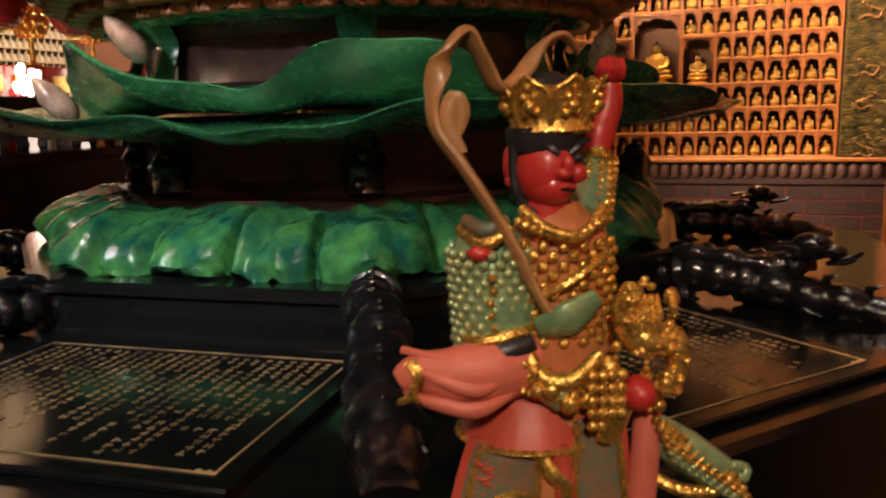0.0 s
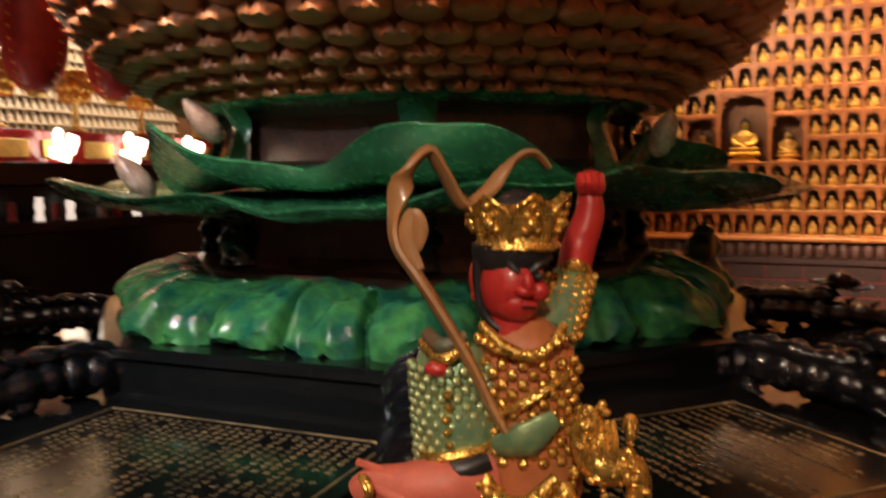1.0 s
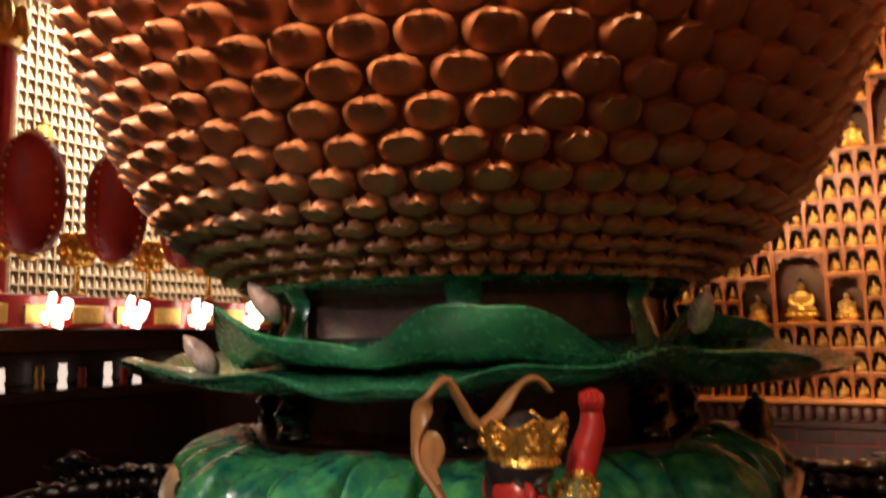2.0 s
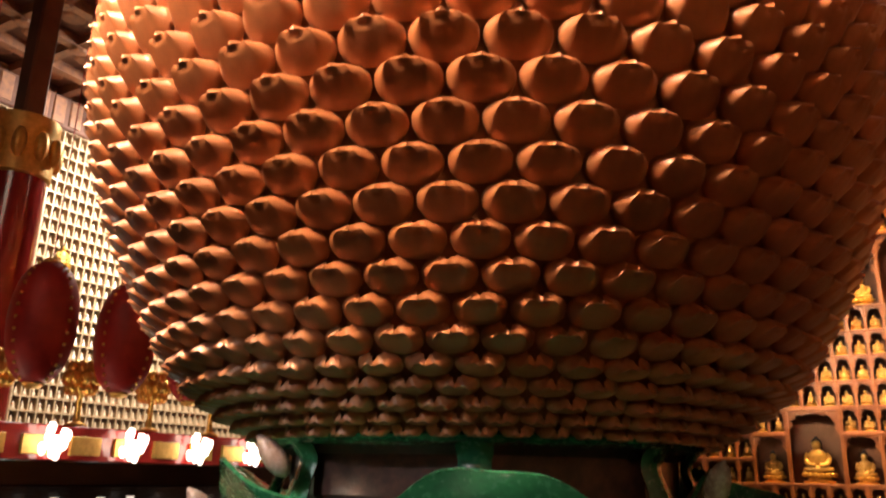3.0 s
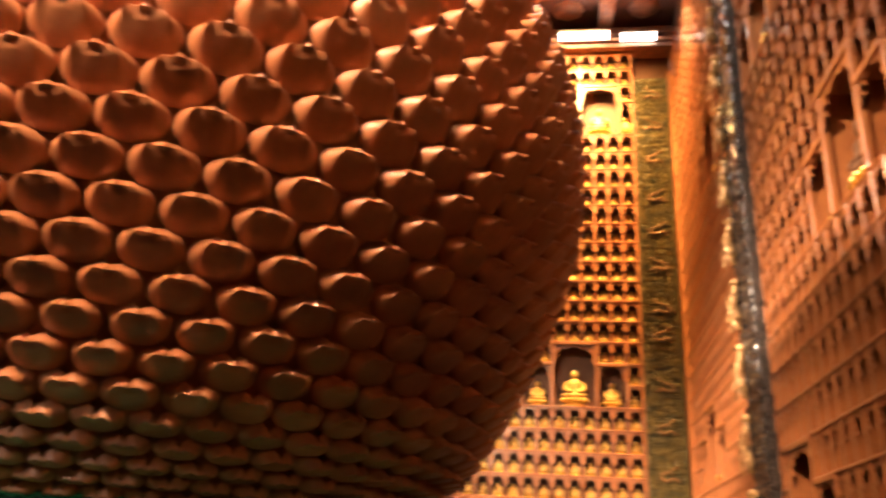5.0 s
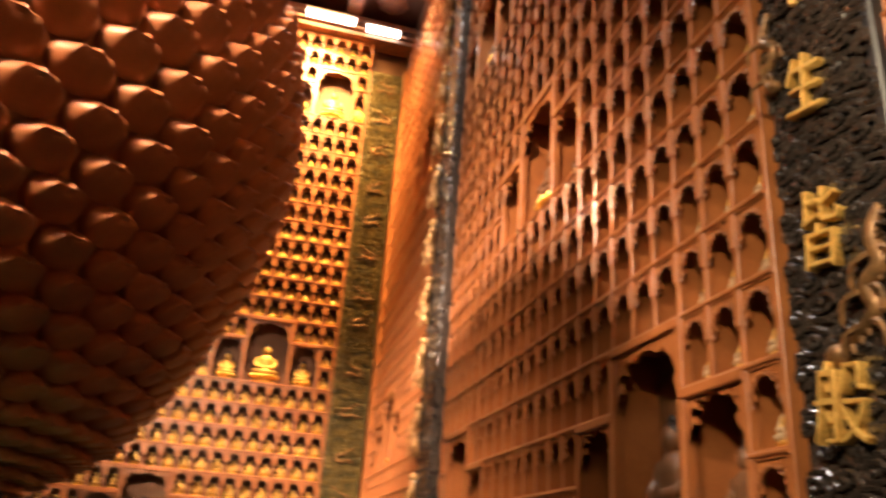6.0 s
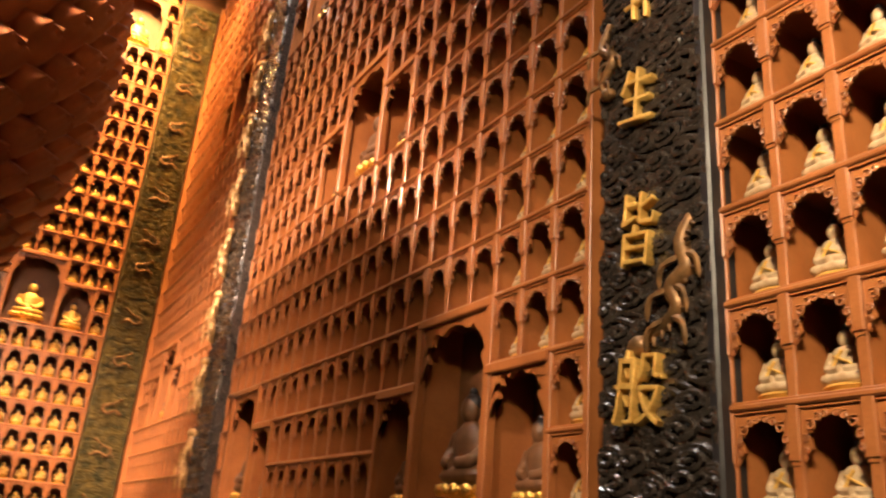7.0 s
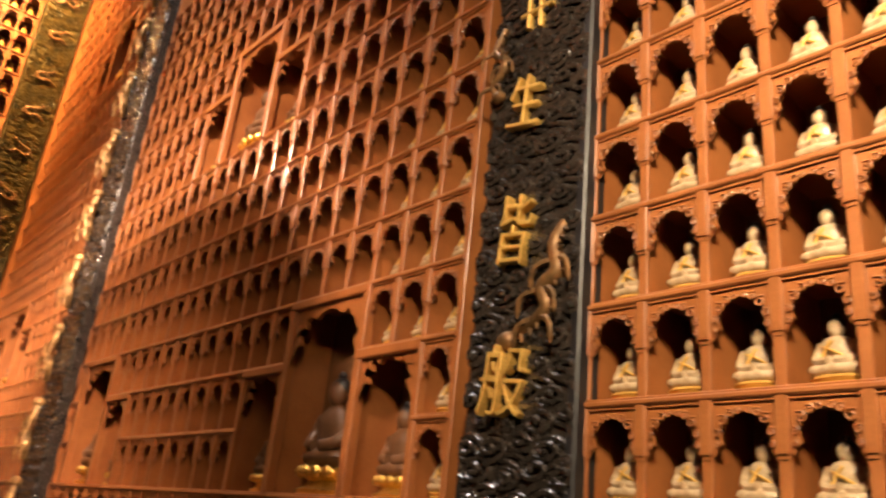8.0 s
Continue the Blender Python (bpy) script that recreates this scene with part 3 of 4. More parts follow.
f.box((-0.208, 0, 0), (0.208, 0.04, 0.168), 0, c=0.006)
brick_me = f.mesh("brick", BRICK)
for j in range(5):
    for i in range(20):
        part("brick", brick_me, None, bricks, m=pose(2.14 - 0.215 * (j % 2) - 0.43 * i, 10.438 + random.uniform(0, 0.006), 0.525 - 0.183 * j))

f = Form()
f.box((2.25, 6.99, -0.3), (2.42, 10.43, 0.71))
part("mortar", f, MORTAR, bricks)
for j in range(5):
    for i in range(7):
        part("brick", brick_me, None, bricks, m=pose(2.238 + random.uniform(0, 0.006), 10.2 - 0.215 * (j % 2) - 0.43 * i, 0.525 - 0.183 * j, 0, 0, -90))

# ---- far west niches ----
far = Form()
for j in range(29):
    far.box((-15.62, 2.0, 1.0 + H * j), (-15.40, 16.4, 1.03 + H * j))
for i in range(72):
    far.box((-15.60, 2.0 + W * i - 0.015, 1.0), (-15.41, 2.0 + W * i + 0.015, 9.4))
west = empty("niche_wall_west", "brightly lit cream niche shelving across the hall", "niche wall", kind="structure")
part("shelving", far, CREAM, west)
f = Form()
f.box((-15.66, 2.0, 0.9), (-15.60, 16.4, 9.5))
part("backing", f, WOOD_DARK, west)
figs = Form()
for j in range(28):
    for i in range(72):
        t = pose(-15.47, 2.1 + W * i, 1.035 + H * j, 0, 0, 90)
        figs.lathe([(0.06, 0), (0.055, 0.04), (0.035, 0.06), (0.035, 0.11), (0.02, 0.15), (0.004, 0.17)], 5, 0, t)
tagged(part("seated_figures", figs, CREAM, smooth=True), "tiny cream seated figures in lit niches, many rows", "figurines", kind="stuff")
for y, z in ((9.2, 3.6), (8.6, 6.3), (10.2, 6.2)):
    fig = new("large_figure", BIG_ME)
    fig.matrix_basis = pose(-15.36, y, z, 0, 0, 90) @ Matrix.Scale(1.3, 4)
    tagged(fig, "large seated figure on a gilded lotus base in a niche", "figurine", "large figures in niches")

# ---- the great petalled drum ----
CX, CY = -1.38, 3.40
PROFILE = ((2.06, 0.98), (2.12, 1.10), (2.22, 1.26), (2.36, 1.42), (2.6, 1.57), (2.9, 1.71), (3.2, 1.82), (3.5, 1.885), (3.8, 1.90), (4.1, 1.865), (4.4, 1.76), (4.7, 1.58),
           (4.95, 1.36), (5.15, 1.08), (5.28, 0.75), (5.34, 0.3))
drum = empty("lotus_drum", "huge bronze-brown drum covered with overlapping lotus petals", "lotus throne", m=pose(CX, CY, 0))
curve = smooth_path([(r, 0, z) for z, r in PROFILE], 8)
f = Form()
f.lathe([(p.x - 0.015, p.z) for p in curve], 72)
part("core", f, BRONZE, drum, smooth=True)


def petal_form():
    """A pleated petal whose pointed tip curls outward, one unit wide: across x, out along -y, up z."""
    f = Form()
    nu, nv = 22, 11
    v, q = [], []
    for j in range(nv + 1):
        t = j / nv
        w = 0.485 * max(0.05, 1 - abs((t - 0.56) / (0.64 if t < 0.56 else 0.47)) ** 2.1) ** 0.5
        lean = 0.04 + 0.30 * min(1.0, t / 0.84) ** 0.8
        close = 1 - 0.55 * max(0.0, (t - 0.86) / 0.14) ** 2
        for i in range(nu + 1):
            s = math.sin(math.pi / 2 * (2 * i / nu - 1))
            edge = abs(s)
            out = lean * close * max(0.0, 1 - edge ** 3.4) ** 0.5
            rise = max(0.0, t - 0.30) / 0.70
            out += 0.055 * rise * math.cos(9 * math.pi * (i / nu - 0.5)) * min(1.0, 3 * edge * edge) * min(1.0, 12 * (1 - edge))
            out -= 0.075 * math.exp(-((s / 0.22) ** 2)) * math.exp(-(((t - 0.86) / 0.07) ** 2))
            tip = math.exp(-((s / 0.27) ** 2)) * max(0.0, (t - 0.84) / 0.16)
            out += 0.22 * tip
            v.append((w * s, -out + 0.03, -0.30 + 0.64 * t - 0.005 * tip))
    n = nu + 1
    for j in range(nv):
        for i in range(nu):
            q.append((j * n + i, j * n + i + 1, (j + 1) * n + i + 1, (j + 1) * n + i))
    # a back, so that the petal has thickness
    k = len(v)
    back = [(x * 0.94, min(y + 0.05, 0.05), z + 0.008) for x, y, z in v]
    f.add(v + back, q + [tuple(k + a for a in reversed(p)) for p in q]
          + [(nv * n + i, nv * n + i + 1, k + nv * n + i + 1, k + nv * n + i) for i in range(nu)]
          + [(j * n, (j + 1) * n, k + (j + 1) * n, k + j * n) for j in range(nv)]
          + [((j + 1) * n - 1, k + (j + 1) * n - 1, k + (j + 2) * n - 1, (j + 2) * n - 1) for j in range(nv)])
    return f


PETAL = petal_form()
COUNT, STEP = 51, 0.575
lengths = [0.0]
for a, b in zip(curve, curve[1:]):
    lengths.append(lengths[-1] + (b - a).length)


def along(s):
    for k in range(len(curve) - 1):
        if lengths[k + 1] >= s:
            u = (s - lengths[k]) / (lengths[k + 1] - lengths[k])
            return curve[k].lerp(curve[k + 1], u), (curve[k + 1] - curve[k]).normalized()
    return curve[-1], (curve[-1] - curve[-2]).normalized()


# rows of petals up and down from one whose height and turn are known
start = next(k for k in range(len(curve)) if curve[k].z > 3.06)
ROWS = []
for way in (1, -1):
    s, row = lengths[start], 0
    while 0.03 < s < lengths[-1] - 0.5:
        if row or way > 0:
            ROWS.append((s, row * way))
        s += way * STEP * 2 * math.pi * along(s)[0].x / COUNT
        row += 1
rest, made = Form(), 0
petal_me = PETAL.mesh("petal", BRONZE, True)
for s, row in sorted(ROWS):
    p, d = along(s)
    size = 2 * math.pi * p.x / COUNT
    for i in range(COUNT):
        a = radians(-70.2) + 2 * math.pi * (i + 0.5 * (row % 2)) / COUNT
        out, tang = Vector((math.cos(a), math.sin(a), 0)), Vector((-math.sin(a), math.cos(a), 0))
        up = (out * d.x + Vector((0, 0, d.z))).normalized()
        nrm = tang.cross(up)
        m = Matrix((tang, -nrm, up)).transposed().to_4x4()
        m.translation = Vector((out.x * p.x, out.y * p.x, p.z))
        m = m @ Matrix.Rotation(radians(random.uniform(-2, 2)), 4, "Y") @ Matrix.Scale(size * random.uniform(0.98, 1.03), 4)
        facing = math.cos(a - radians(-63))
        if 2.5 < p.z < 4.3 and facing > 0.55 and made < 298:
            part("petal", petal_me, None, drum, m=m)
            made += 1
        else:
            rest.add(PETAL.v, PETAL.f, 0, m)
tagged(part("petals", rest, BRONZE, drum, smooth=True), kind="stuff")

# ---- its pedestal ----
def octagon(a, z, turn=22.5):
    r = a / math.cos(math.pi / 8)
    return [(r * math.cos(radians(turn + 45 * i)), r * math.sin(radians(turn + 45 * i)), z) for i in range(8)]


def prism(rings):
    f = Form()
    v, q = [], []
    for a, z in rings:
        v += octagon(a, z)
    for j in range(len(rings) - 1):
        q += [(8 * j + i, 8 * j + (i + 1) % 8, 8 * j + 8 + (i + 1) % 8, 8 * j + 8 + i) for i in range(8)]
    q += [tuple(range(7, -1, -1)), tuple(8 * (len(rings) - 1) + i for i in range(8))]
    f.add(v, q)
    return f


CENTRE = pose(CX, CY, 0)
TURN = 3.2
TURNED = pose(CX, CY, 0, 0, 0, TURN)
plinth = empty("pedestal_plinth", "polished black stone octagonal plinth with a wide ledge", "plinth", m=TURNED)
part("foot", prism([(2.36, -0.3), (2.36, 0.98), (2.34, 0.99)]), BLACK_STONE, plinth)
part("ledge", prism([(2.37, 0.99), (2.40, 1.0), (2.40, 1.045), (2.38, 1.06), (0.5, 1.06)]), BLACK_STONE, plinth)
part("riser", prism([(1.42, 1.06), (1.40, 1.075), (1.40, 1.185), (1.38, 1.19)]), BLACK_STONE, plinth)
part("cap", prism([(1.41, 1.19), (1.43, 1.2), (1.43, 1.225), (1.41, 1.235), (0.5, 1.236)]), BLACK_STONE, plinth)


def wavy_ring(profile, n, wave, lift):
    """A lathe whose radius and height wave round the axis."""
    f = Form()
    v, q = [], []
    for j, (r, z, k) in enumerate(profile):
        for i in range(n):
            a = 2 * math.pi * i / n
            rr, dz = wave(a, k), lift(a, k)
            v.append(((r + rr) * math.cos(a), (r + rr) * math.sin(a), z + dz))
    for j in range(len(profile) - 1):
        q += [(j * n + i, j * n + (i + 1) % n, (j + 1) * n + (i + 1) % n, (j + 1) * n + i) for i in range(n)]
    f.add(v, q)
    return f


def oct_extra(a):
    """How far the octagon of unit apothem lies beyond its inner circle at angle a."""
    t = (a + math.pi / 8) % (math.pi / 4) - math.pi / 8
    return 1 / math.cos(t) - 1


def mat_crease(a, k):
    """Narrow slanting grooves between the leaf's swellings, 1 in the groove."""
    t = math.sin(6.5 * a + 2.0 * k + 1.3 * math.sin(3 * a))
    u = math.sin(10.5 * a + 0.5 * k + 0.9 * math.sin(5 * a + 1))
    return math.exp(-(t / 0.14) ** 2) + (0.8 * math.exp(-(u / 0.16) ** 2) if k > 0.85 else 0)


def mat_wave(a, k):
    p = Vector((3 * math.cos(a), 3 * math.sin(a), 1.6 * k))
    lobe = abs(math.sin(10.5 * a + 0.5 * k + 0.9 * math.sin(5 * a + 1)))
    return 1.25 * oct_extra(a) + 0.04 * k * noise.noise(p * 2.0) + 0.085 * k * k * (lobe ** 0.5 - 0.7) - 0.045 * k * mat_crease(a, k) + 0.030 * k * noise.noise(p * 7)


def mat_lift(a, k):
    p = Vector((4 * math.cos(a), 4 * math.sin(a), 5 + 2 * k))
    return 0.05 * k * noise.noise(p) - 0.042 * min(1, 1.6 * k) * mat_crease(a, k) + 0.024 * noise.noise(p * 4)


mat = wavy_ring([(0.88, 1.40, 0.05), (0.93, 1.415, 0.25), (0.98, 1.428, 0.42), (1.03, 1.435, 0.58), (1.08, 1.436, 0.7), (1.13, 1.43, 0.8), (1.18, 1.418, 0.87), (1.23, 1.40, 0.92), (1.27, 1.375, 0.96), (1.30, 1.352, 0.98), (1.32, 1.33, 1), (1.335, 1.305, 1.0), (1.342, 1.285, 0.97), (1.34, 1.265, 0.9), (1.32, 1.245, 0.6), (1.26, 1.234, 0.05)], 900, mat_wave, mat_lift)
mat_ob = part("leaf_mat", mat, JADE_MAT, m=TURNED, smooth=True)
tagged(mat_ob, "glossy green glazed lotus leaf cushion with rounded folds", "leaf cushion")

waist = part("waist", prism([(1.0, 1.40), (1.02, 1.42), (1.02, 1.445), (0.92, 1.455), (0.90, 1.50), (0.90, 1.66), (0.98, 1.70)]), MARBLE, m=TURNED)
tagged(waist, "dark red marble waist of the pedestal", "pedestal waist")
for i in range(8):
    a = radians(22.5 + 45 * i)
    f = Form()
    c, q = 0.99 * math.cos(a), 0.99 * math.sin(a)
    f.lathe([(0.05, 1.445), (0.075, 1.47), (0.06, 1.52), (0.085, 1.56), (0.05, 1.61), (0.06, 1.66)], 12, 0, pose(c, q, 0))
    for k in range(14):
        t = k * 2.4
        f.ball((c + 0.06 * math.cos(t), q + 0.06 * math.sin(t), 1.47 + 0.013 * k), 0.022 + 0.008 * math.sin(3 * t), 0, 7, 5)
    part("corner_carving", f, BLACK, waist, "glossy black carved corner figure", smooth=True)


def leaf_lift(a, k):
    return k * (0.085 * math.cos(7 * (a + 1.972)) + 0.02 * math.sin(3 * a) + 0.016 * math.sin(19 * a))


def leaf_wave(a, k):
    return k * (0.10 * math.sin(6 * a + 0.4) + 0.03 * math.sin(13 * a))


lower = wavy_ring([(0.86, 1.70, 0), (1.02, 1.665, 0.15), (1.22, 1.665, 0.4), (1.42, 1.70, 0.75), (1.56, 1.74, 1), (1.575, 1.755, 1), (1.55, 1.76, 1), (1.38, 1.725, 0.75), (1.15, 1.70, 0.4), (0.9, 1.74, 0)], 260, lambda a, k: leaf_wave(a, k) + 0.22 * k * math.exp(-((a - 5.85) / 0.16) ** 2),
                  lambda a, k: 0.55 * leaf_lift(0.72 * a + 0.3, k) + 0.012 * k * math.sin(23 * a))
lower_ob = part("lower_leaf", lower, JADE, m=CENTRE, smooth=True)
tagged(lower_ob, "broad green glazed lotus leaf with a wavy rim", "lotus leaf")
upper = wavy_ring([(0.80, 1.755, 0), (0.98, 1.755, 0.2), (1.08, 1.77, 0.4), (1.14, 1.795, 0.65), (1.19, 1.83, 0.85), (1.22, 1.865, 1), (1.235, 1.885, 1), (1.22, 1.892, 1), (1.17, 1.86, 0.85), (1.10, 1.82, 0.6), (0.95, 1.80, 0.2), (0.84, 1.85, 0)], 260, leaf_wave, leaf_lift)
upper_ob = part("upper_leaf", upper, JADE, m=CENTRE, smooth=True)
tagged(upper_ob, "green glazed lotus leaf curling up under the drum", "lotus leaf")
neck = part("neck", prism([(0.80, 1.80), (0.86, 1.86), (0.86, 2.02), (0.92, 2.07), (0.96, 2.10)]), MARBLE, m=TURNED)
tagged(neck, "dark red marble neck under the lotus drum", "pedestal neck")
for i in range(8):
    a = radians(22.5 + 45 * i)
    f = Form()
    c, s = math.cos(a), math.sin(a)
    f.tube(smooth_path([(1.02 * c, 1.02 * s, 1.80), (0.99 * c, 0.99 * s, 1.90), (0.96 * c, 0.96 * s, 2.0), (1.03 * c, 1.03 * s, 2.09)], 4), [0.09, 0.085, 0.075, 0.07, 0.065] + [0.062] * 4 + [0.07] * 3 + [0.08], 8, flat=0.4, side=(c, s, 0))
    part("leaf_band", f, JADE, neck, "green glazed stem band", smooth=True)
rim = Form()
rim.lathe([(0.9, 2.05), (1.04, 2.06), (1.07, 2.085), (1.04, 2.11), (0.9, 2.12)], 64)
part("rim", rim, JADE, neck, "green glazed rim", smooth=True)
BUD = material("pale_bud_glaze", (0.42, 0.33, 0.29), 0.25, second=(0.20, 0.12, 0.10), scale=16, coat=0.4)
for a, r, z in ((-106, 1.16, 2.0), (-112, 1.36, 1.80), (-22, 1.28, 1.93)):
    f = Form()
    t = pose(r * math.cos(radians(a)), r * math.sin(radians(a)), z, 20, 35, a)
    prof = [(0.012, -0.09), (0.036, -0.065), (0.046, -0.02), (0.042, 0.035), (0.026, 0.075), (0.005, 0.105)]
    f.lathe(prof, 14, 0, t)
    bud = part("lotus_bud", f, BUD, m=CENTRE, smooth=True)
    tagged(bud, "pale glazed lotus bud beside the drum's neck", "lotus bud", "lotus buds")


def lotus_jar():
    """A small celadon jar with a skirted foot and two ears."""
    ob = empty("lotus_jar", "small pale green glazed jar with gilded ears on the cushion", "jar", m=pose(-0.17, 3.93, 1.33, 0, 0, 25))
    f = Form()
    f.lathe([(0.085, 0), (0.092, 0.012), (0.070, 0.05), (0.056, 0.075), (0.075, 0.10), (0.084, 0.135), (0.070, 0.17), (0.045, 0.185), (0.048, 0.195)], 24)
    part("body", f, CELADON, ob, smooth=True)
    f = Form()
    f.lathe([(0.052, 0.195), (0.050, 0.205), (0.030, 0.222), (0.012, 0.228), (0.016, 0.240), (0.006, 0.250)], 18)
    part("lid", f, JADE, ob, "dark green domed lid", smooth=True)
    for s in (-1, 1):
        f = Form()
        f.tube(smooth_path([(0, s * 0.068, 0.17), (0, s * 0.115, 0.185), (0, s * 0.125, 0.14), (0, s * 0.108, 0.095), (0, s * 0.078, 0.105)], 5), [0.013] * 10 + [0.018] * 11, 8)
        part("ear", f, GOLD_PAINT, ob, "gilded curling ear", smooth=True)


CELADON = material("pale_celadon_glaze", (0.16, 0.24, 0.17), 0.2, second=(0.08, 0.14, 0.10), scale=14, grain=40, coat=0.4)
lotus_jar()


# ---- inscribed slabs on the ledge ----
def inscribed_slab(m, w, d, cols, seed, label):
    ob = empty("inscribed_slab", label, "stone slab", "inscribed slabs", m=m)
    f = Form()
    f.box((-w / 2, -d / 2, 0), (w / 2, d / 2, 0.022), 0, c=0.006)
    part("tablet", f, BLACK_STONE, ob)
    f = Form()
    for lo, hi in (((-w / 2 + 0.05, -d / 2 + 0.05, 0.0225), (w / 2 - 0.05, -d / 2 + 0.056, 0.0245)), ((-w / 2 + 0.05, d / 2 - 0.056, 0.0225), (w / 2 - 0.05, d / 2 - 0.05, 0.0245)),
                   ((-w / 2 + 0.05, -d / 2 + 0.056, 0.0225), (-w / 2 + 0.056, d / 2 - 0.056, 0.0245)), ((w / 2 - 0.056, -d / 2 + 0.056, 0.0225), (w / 2 - 0.05, d / 2 - 0.056, 0.0245))):
        f.box(lo, hi)
    for sx in (-1, 1):
        for sy in (-1, 1):
            for k in range(4):
                f.ball((sx * (w / 2 - 0.055 - 0.012 * k), sy * (d / 2 - 0.055 - 0.004 * (k % 2)), 0.0235), (0.008, 0.007, 0.003), 0, 6, 4)
    part("border", f, DIM_GOLD, ob, "thin engraved gold border")
    rng = random.Random(seed)
    f = Form()
    for i in range(cols):
        x = -w / 2 + 0.10 + (w - 0.2) * i / (cols - 1)
        y = d / 2 - 0.09
        stop = -d / 2 + rng.choice((0.09, 0.12, 0.22, 0.34))
        while y > stop:
            for k in range(3):
                u, v = rng.uniform(-0.007, 0.007), rng.uniform(-0.008, 0.008)
                if k % 2:
                    f.box((x - 0.009, y + v - 0.0015, 0.0225), (x + 0.009, y + v + 0.0015, 0.0238))
                else:
                    f.box((x + u - 0.0015, y - 0.009, 0.0225), (x + u + 0.0015, y + 0.009, 0.0239))
            y -= 0.028 if rng.random() > 0.08 else 0.07
    part("lettering", f, DIM_GOLD, ob, "rows of small engraved gold marks")
    return ob


inscribed_slab(pose(-1.17, 1.495, 1.0625, 0, 0, TURN), 1.06, 0.77, 26, 3, "polished black slab with gold engraved lines on the plinth's ledge")
inscribed_slab(pose(CX, CY, 1.0625, 0, 0, 45 + TURN) @ pose(-0.10, -1.935, 0), 1.10, 0.76, 26, 5, "polished black slab with gold engraved lines on the plinth's ledge")


# ---- carved dragon rails at the plinth's corners ----
def dragon_rail(angle, reared):
    """Runs outward from a corner of the plinth, sloping down over the ledge. Own frame: x outward, z up."""
    m = pose(CX, CY, 0, 0, 0, angle + TURN)
    ob = empty("dragon_rail", "glossy black carved wooden dragon rail sloping down from the plinth corner", "railing", "dragon rails", m=m)
    low = 0.42 if reared else 1.0

    def flow(points, k):
        """A smooth path, its height over the ledge drawn down where the rail lies low."""
        return smooth_path([(x, y, 1.09 + (z - 1.09) * low if z > 1.09 else z) for x, y, z in points], k)

    f = Form()
    body = flow([(1.47, 0, 1.20), (1.56, 0.01, 1.235), (1.68, -0.01, 1.235), (1.82, 0.01, 1.20), (1.98, 0, 1.145), (2.16, 0, 1.085), (2.36, 0, 1.01)], 12)
    n = len(body)
    f.tube(body, [0.050 + 0.014 * abs(math.sin(i * 0.42)) + 0.012 * i / n for i in range(n)], 14)
    part("body", f, BLACK, ob, smooth=True)
    for k in range(0 if reared else 9):
        p, d = body[3 + 7 * k], (body[4 + 7 * k] - body[2 + 7 * k]).normalized()
        f = Form()
        f.tube([p - d * 0.018, p - d * 0.010, p + d * 0.010, p + d * 0.018], [0.06, 0.074 + 0.002 * k, 0.074 + 0.002 * k, 0.06], 14)
        part("ring", f, BLACK, ob, "carved body ring", smooth=True)
    for k in range(8):
        p = body[4 + 8 * k]
        f = Form()
        f.tube([p + Vector((0, 0, 0.04)), p + Vector((0.0, 0, 0.078)), p + Vector((0.035, 0, 0.09))], [0.02, 0.014, 0.004], 6)
        part("spine", f, BLACK, ob, smooth=True)
    for k in range(4):
        x = 1.56 + 0.2 * k
        z = body[min(n - 1, 12 + 16 * k)].z - 0.03
        f = Form()
        s = 1 if k % 2 else -1
        f.tube(flow([(x, 0, z), (x + 0.05, s * 0.045, z - 0.035), (x + 0.02, s * 0.05, 1.085), (x + 0.06, s * 0.06, 1.07)], 5), [0.032] * 5 + [0.026] * 5 + [0.022] * 6, 8)
        for t in (-1, 0, 1):
            f.tube([(x + 0.05, s * 0.06, 1.078), (x + 0.085, s * 0.06 + 0.022 * t, 1.07)], [0.014, 0.005], 6)
        part("claw", f, BLACK, ob, "carved dragon claw", smooth=True)
    if reared:
        f = Form()
        neck = flow([(1.58, 0, 1.24), (1.50, 0.02, 1.33), (1.58, 0, 1.395), (1.72, -0.02, 1.40), (1.84, 0, 1.36), (1.94, 0.01, 1.37), (1.98, 0, 1.43)], 6)
        f.tube(neck, [0.034 + 0.006 * math.sin(1.1 * i) for i in range(len(neck))], 10)
        part("neck", f, BLACK, ob, smooth=True)
        f = Form()
        f.ball((1.99, 0, 1.28), (0.065, 0.045, 0.045), 0, 12, 8)
        f.ball((2.05, 0, 1.27), (0.045, 0.034, 0.025), 0, 10, 6)
        for s in (-1, 1):
            f.tube(flow([(1.97, s * 0.025, 1.49), (1.93, s * 0.04, 1.53), (1.87, s * 0.05, 1.52)], 4), [0.014] * 4 + [0.010] * 4 + [0.004], 6)
            f.ball((2.02, s * 0.03, 1.30), 0.012, 0, 8, 5)
            f.tube(flow([(2.04, s * 0.02, 1.43), (2.1, s * 0.05, 1.46), (2.13, s * 0.05, 1.5)], 3), [0.008] * 6 + [0.003], 5)
        part("head", f, BLACK, ob, "carved dragon head with horns", smooth=True)
        for k in range(5):
            x = 1.54 + 0.09 * k
            f = Form()
            z = 1.375 - 0.006 * k
            f.tube(flow([(x, 0, z), (x - 0.02, 0.03, z + 0.06), (x + 0.03, 0.02, z + 0.085), (x + 0.045, 0, z + 0.055)], 4), [0.018] * 8 + [0.012] * 5, 7)
            part("crest", f, BLACK, ob, "curling carved crest", smooth=True)
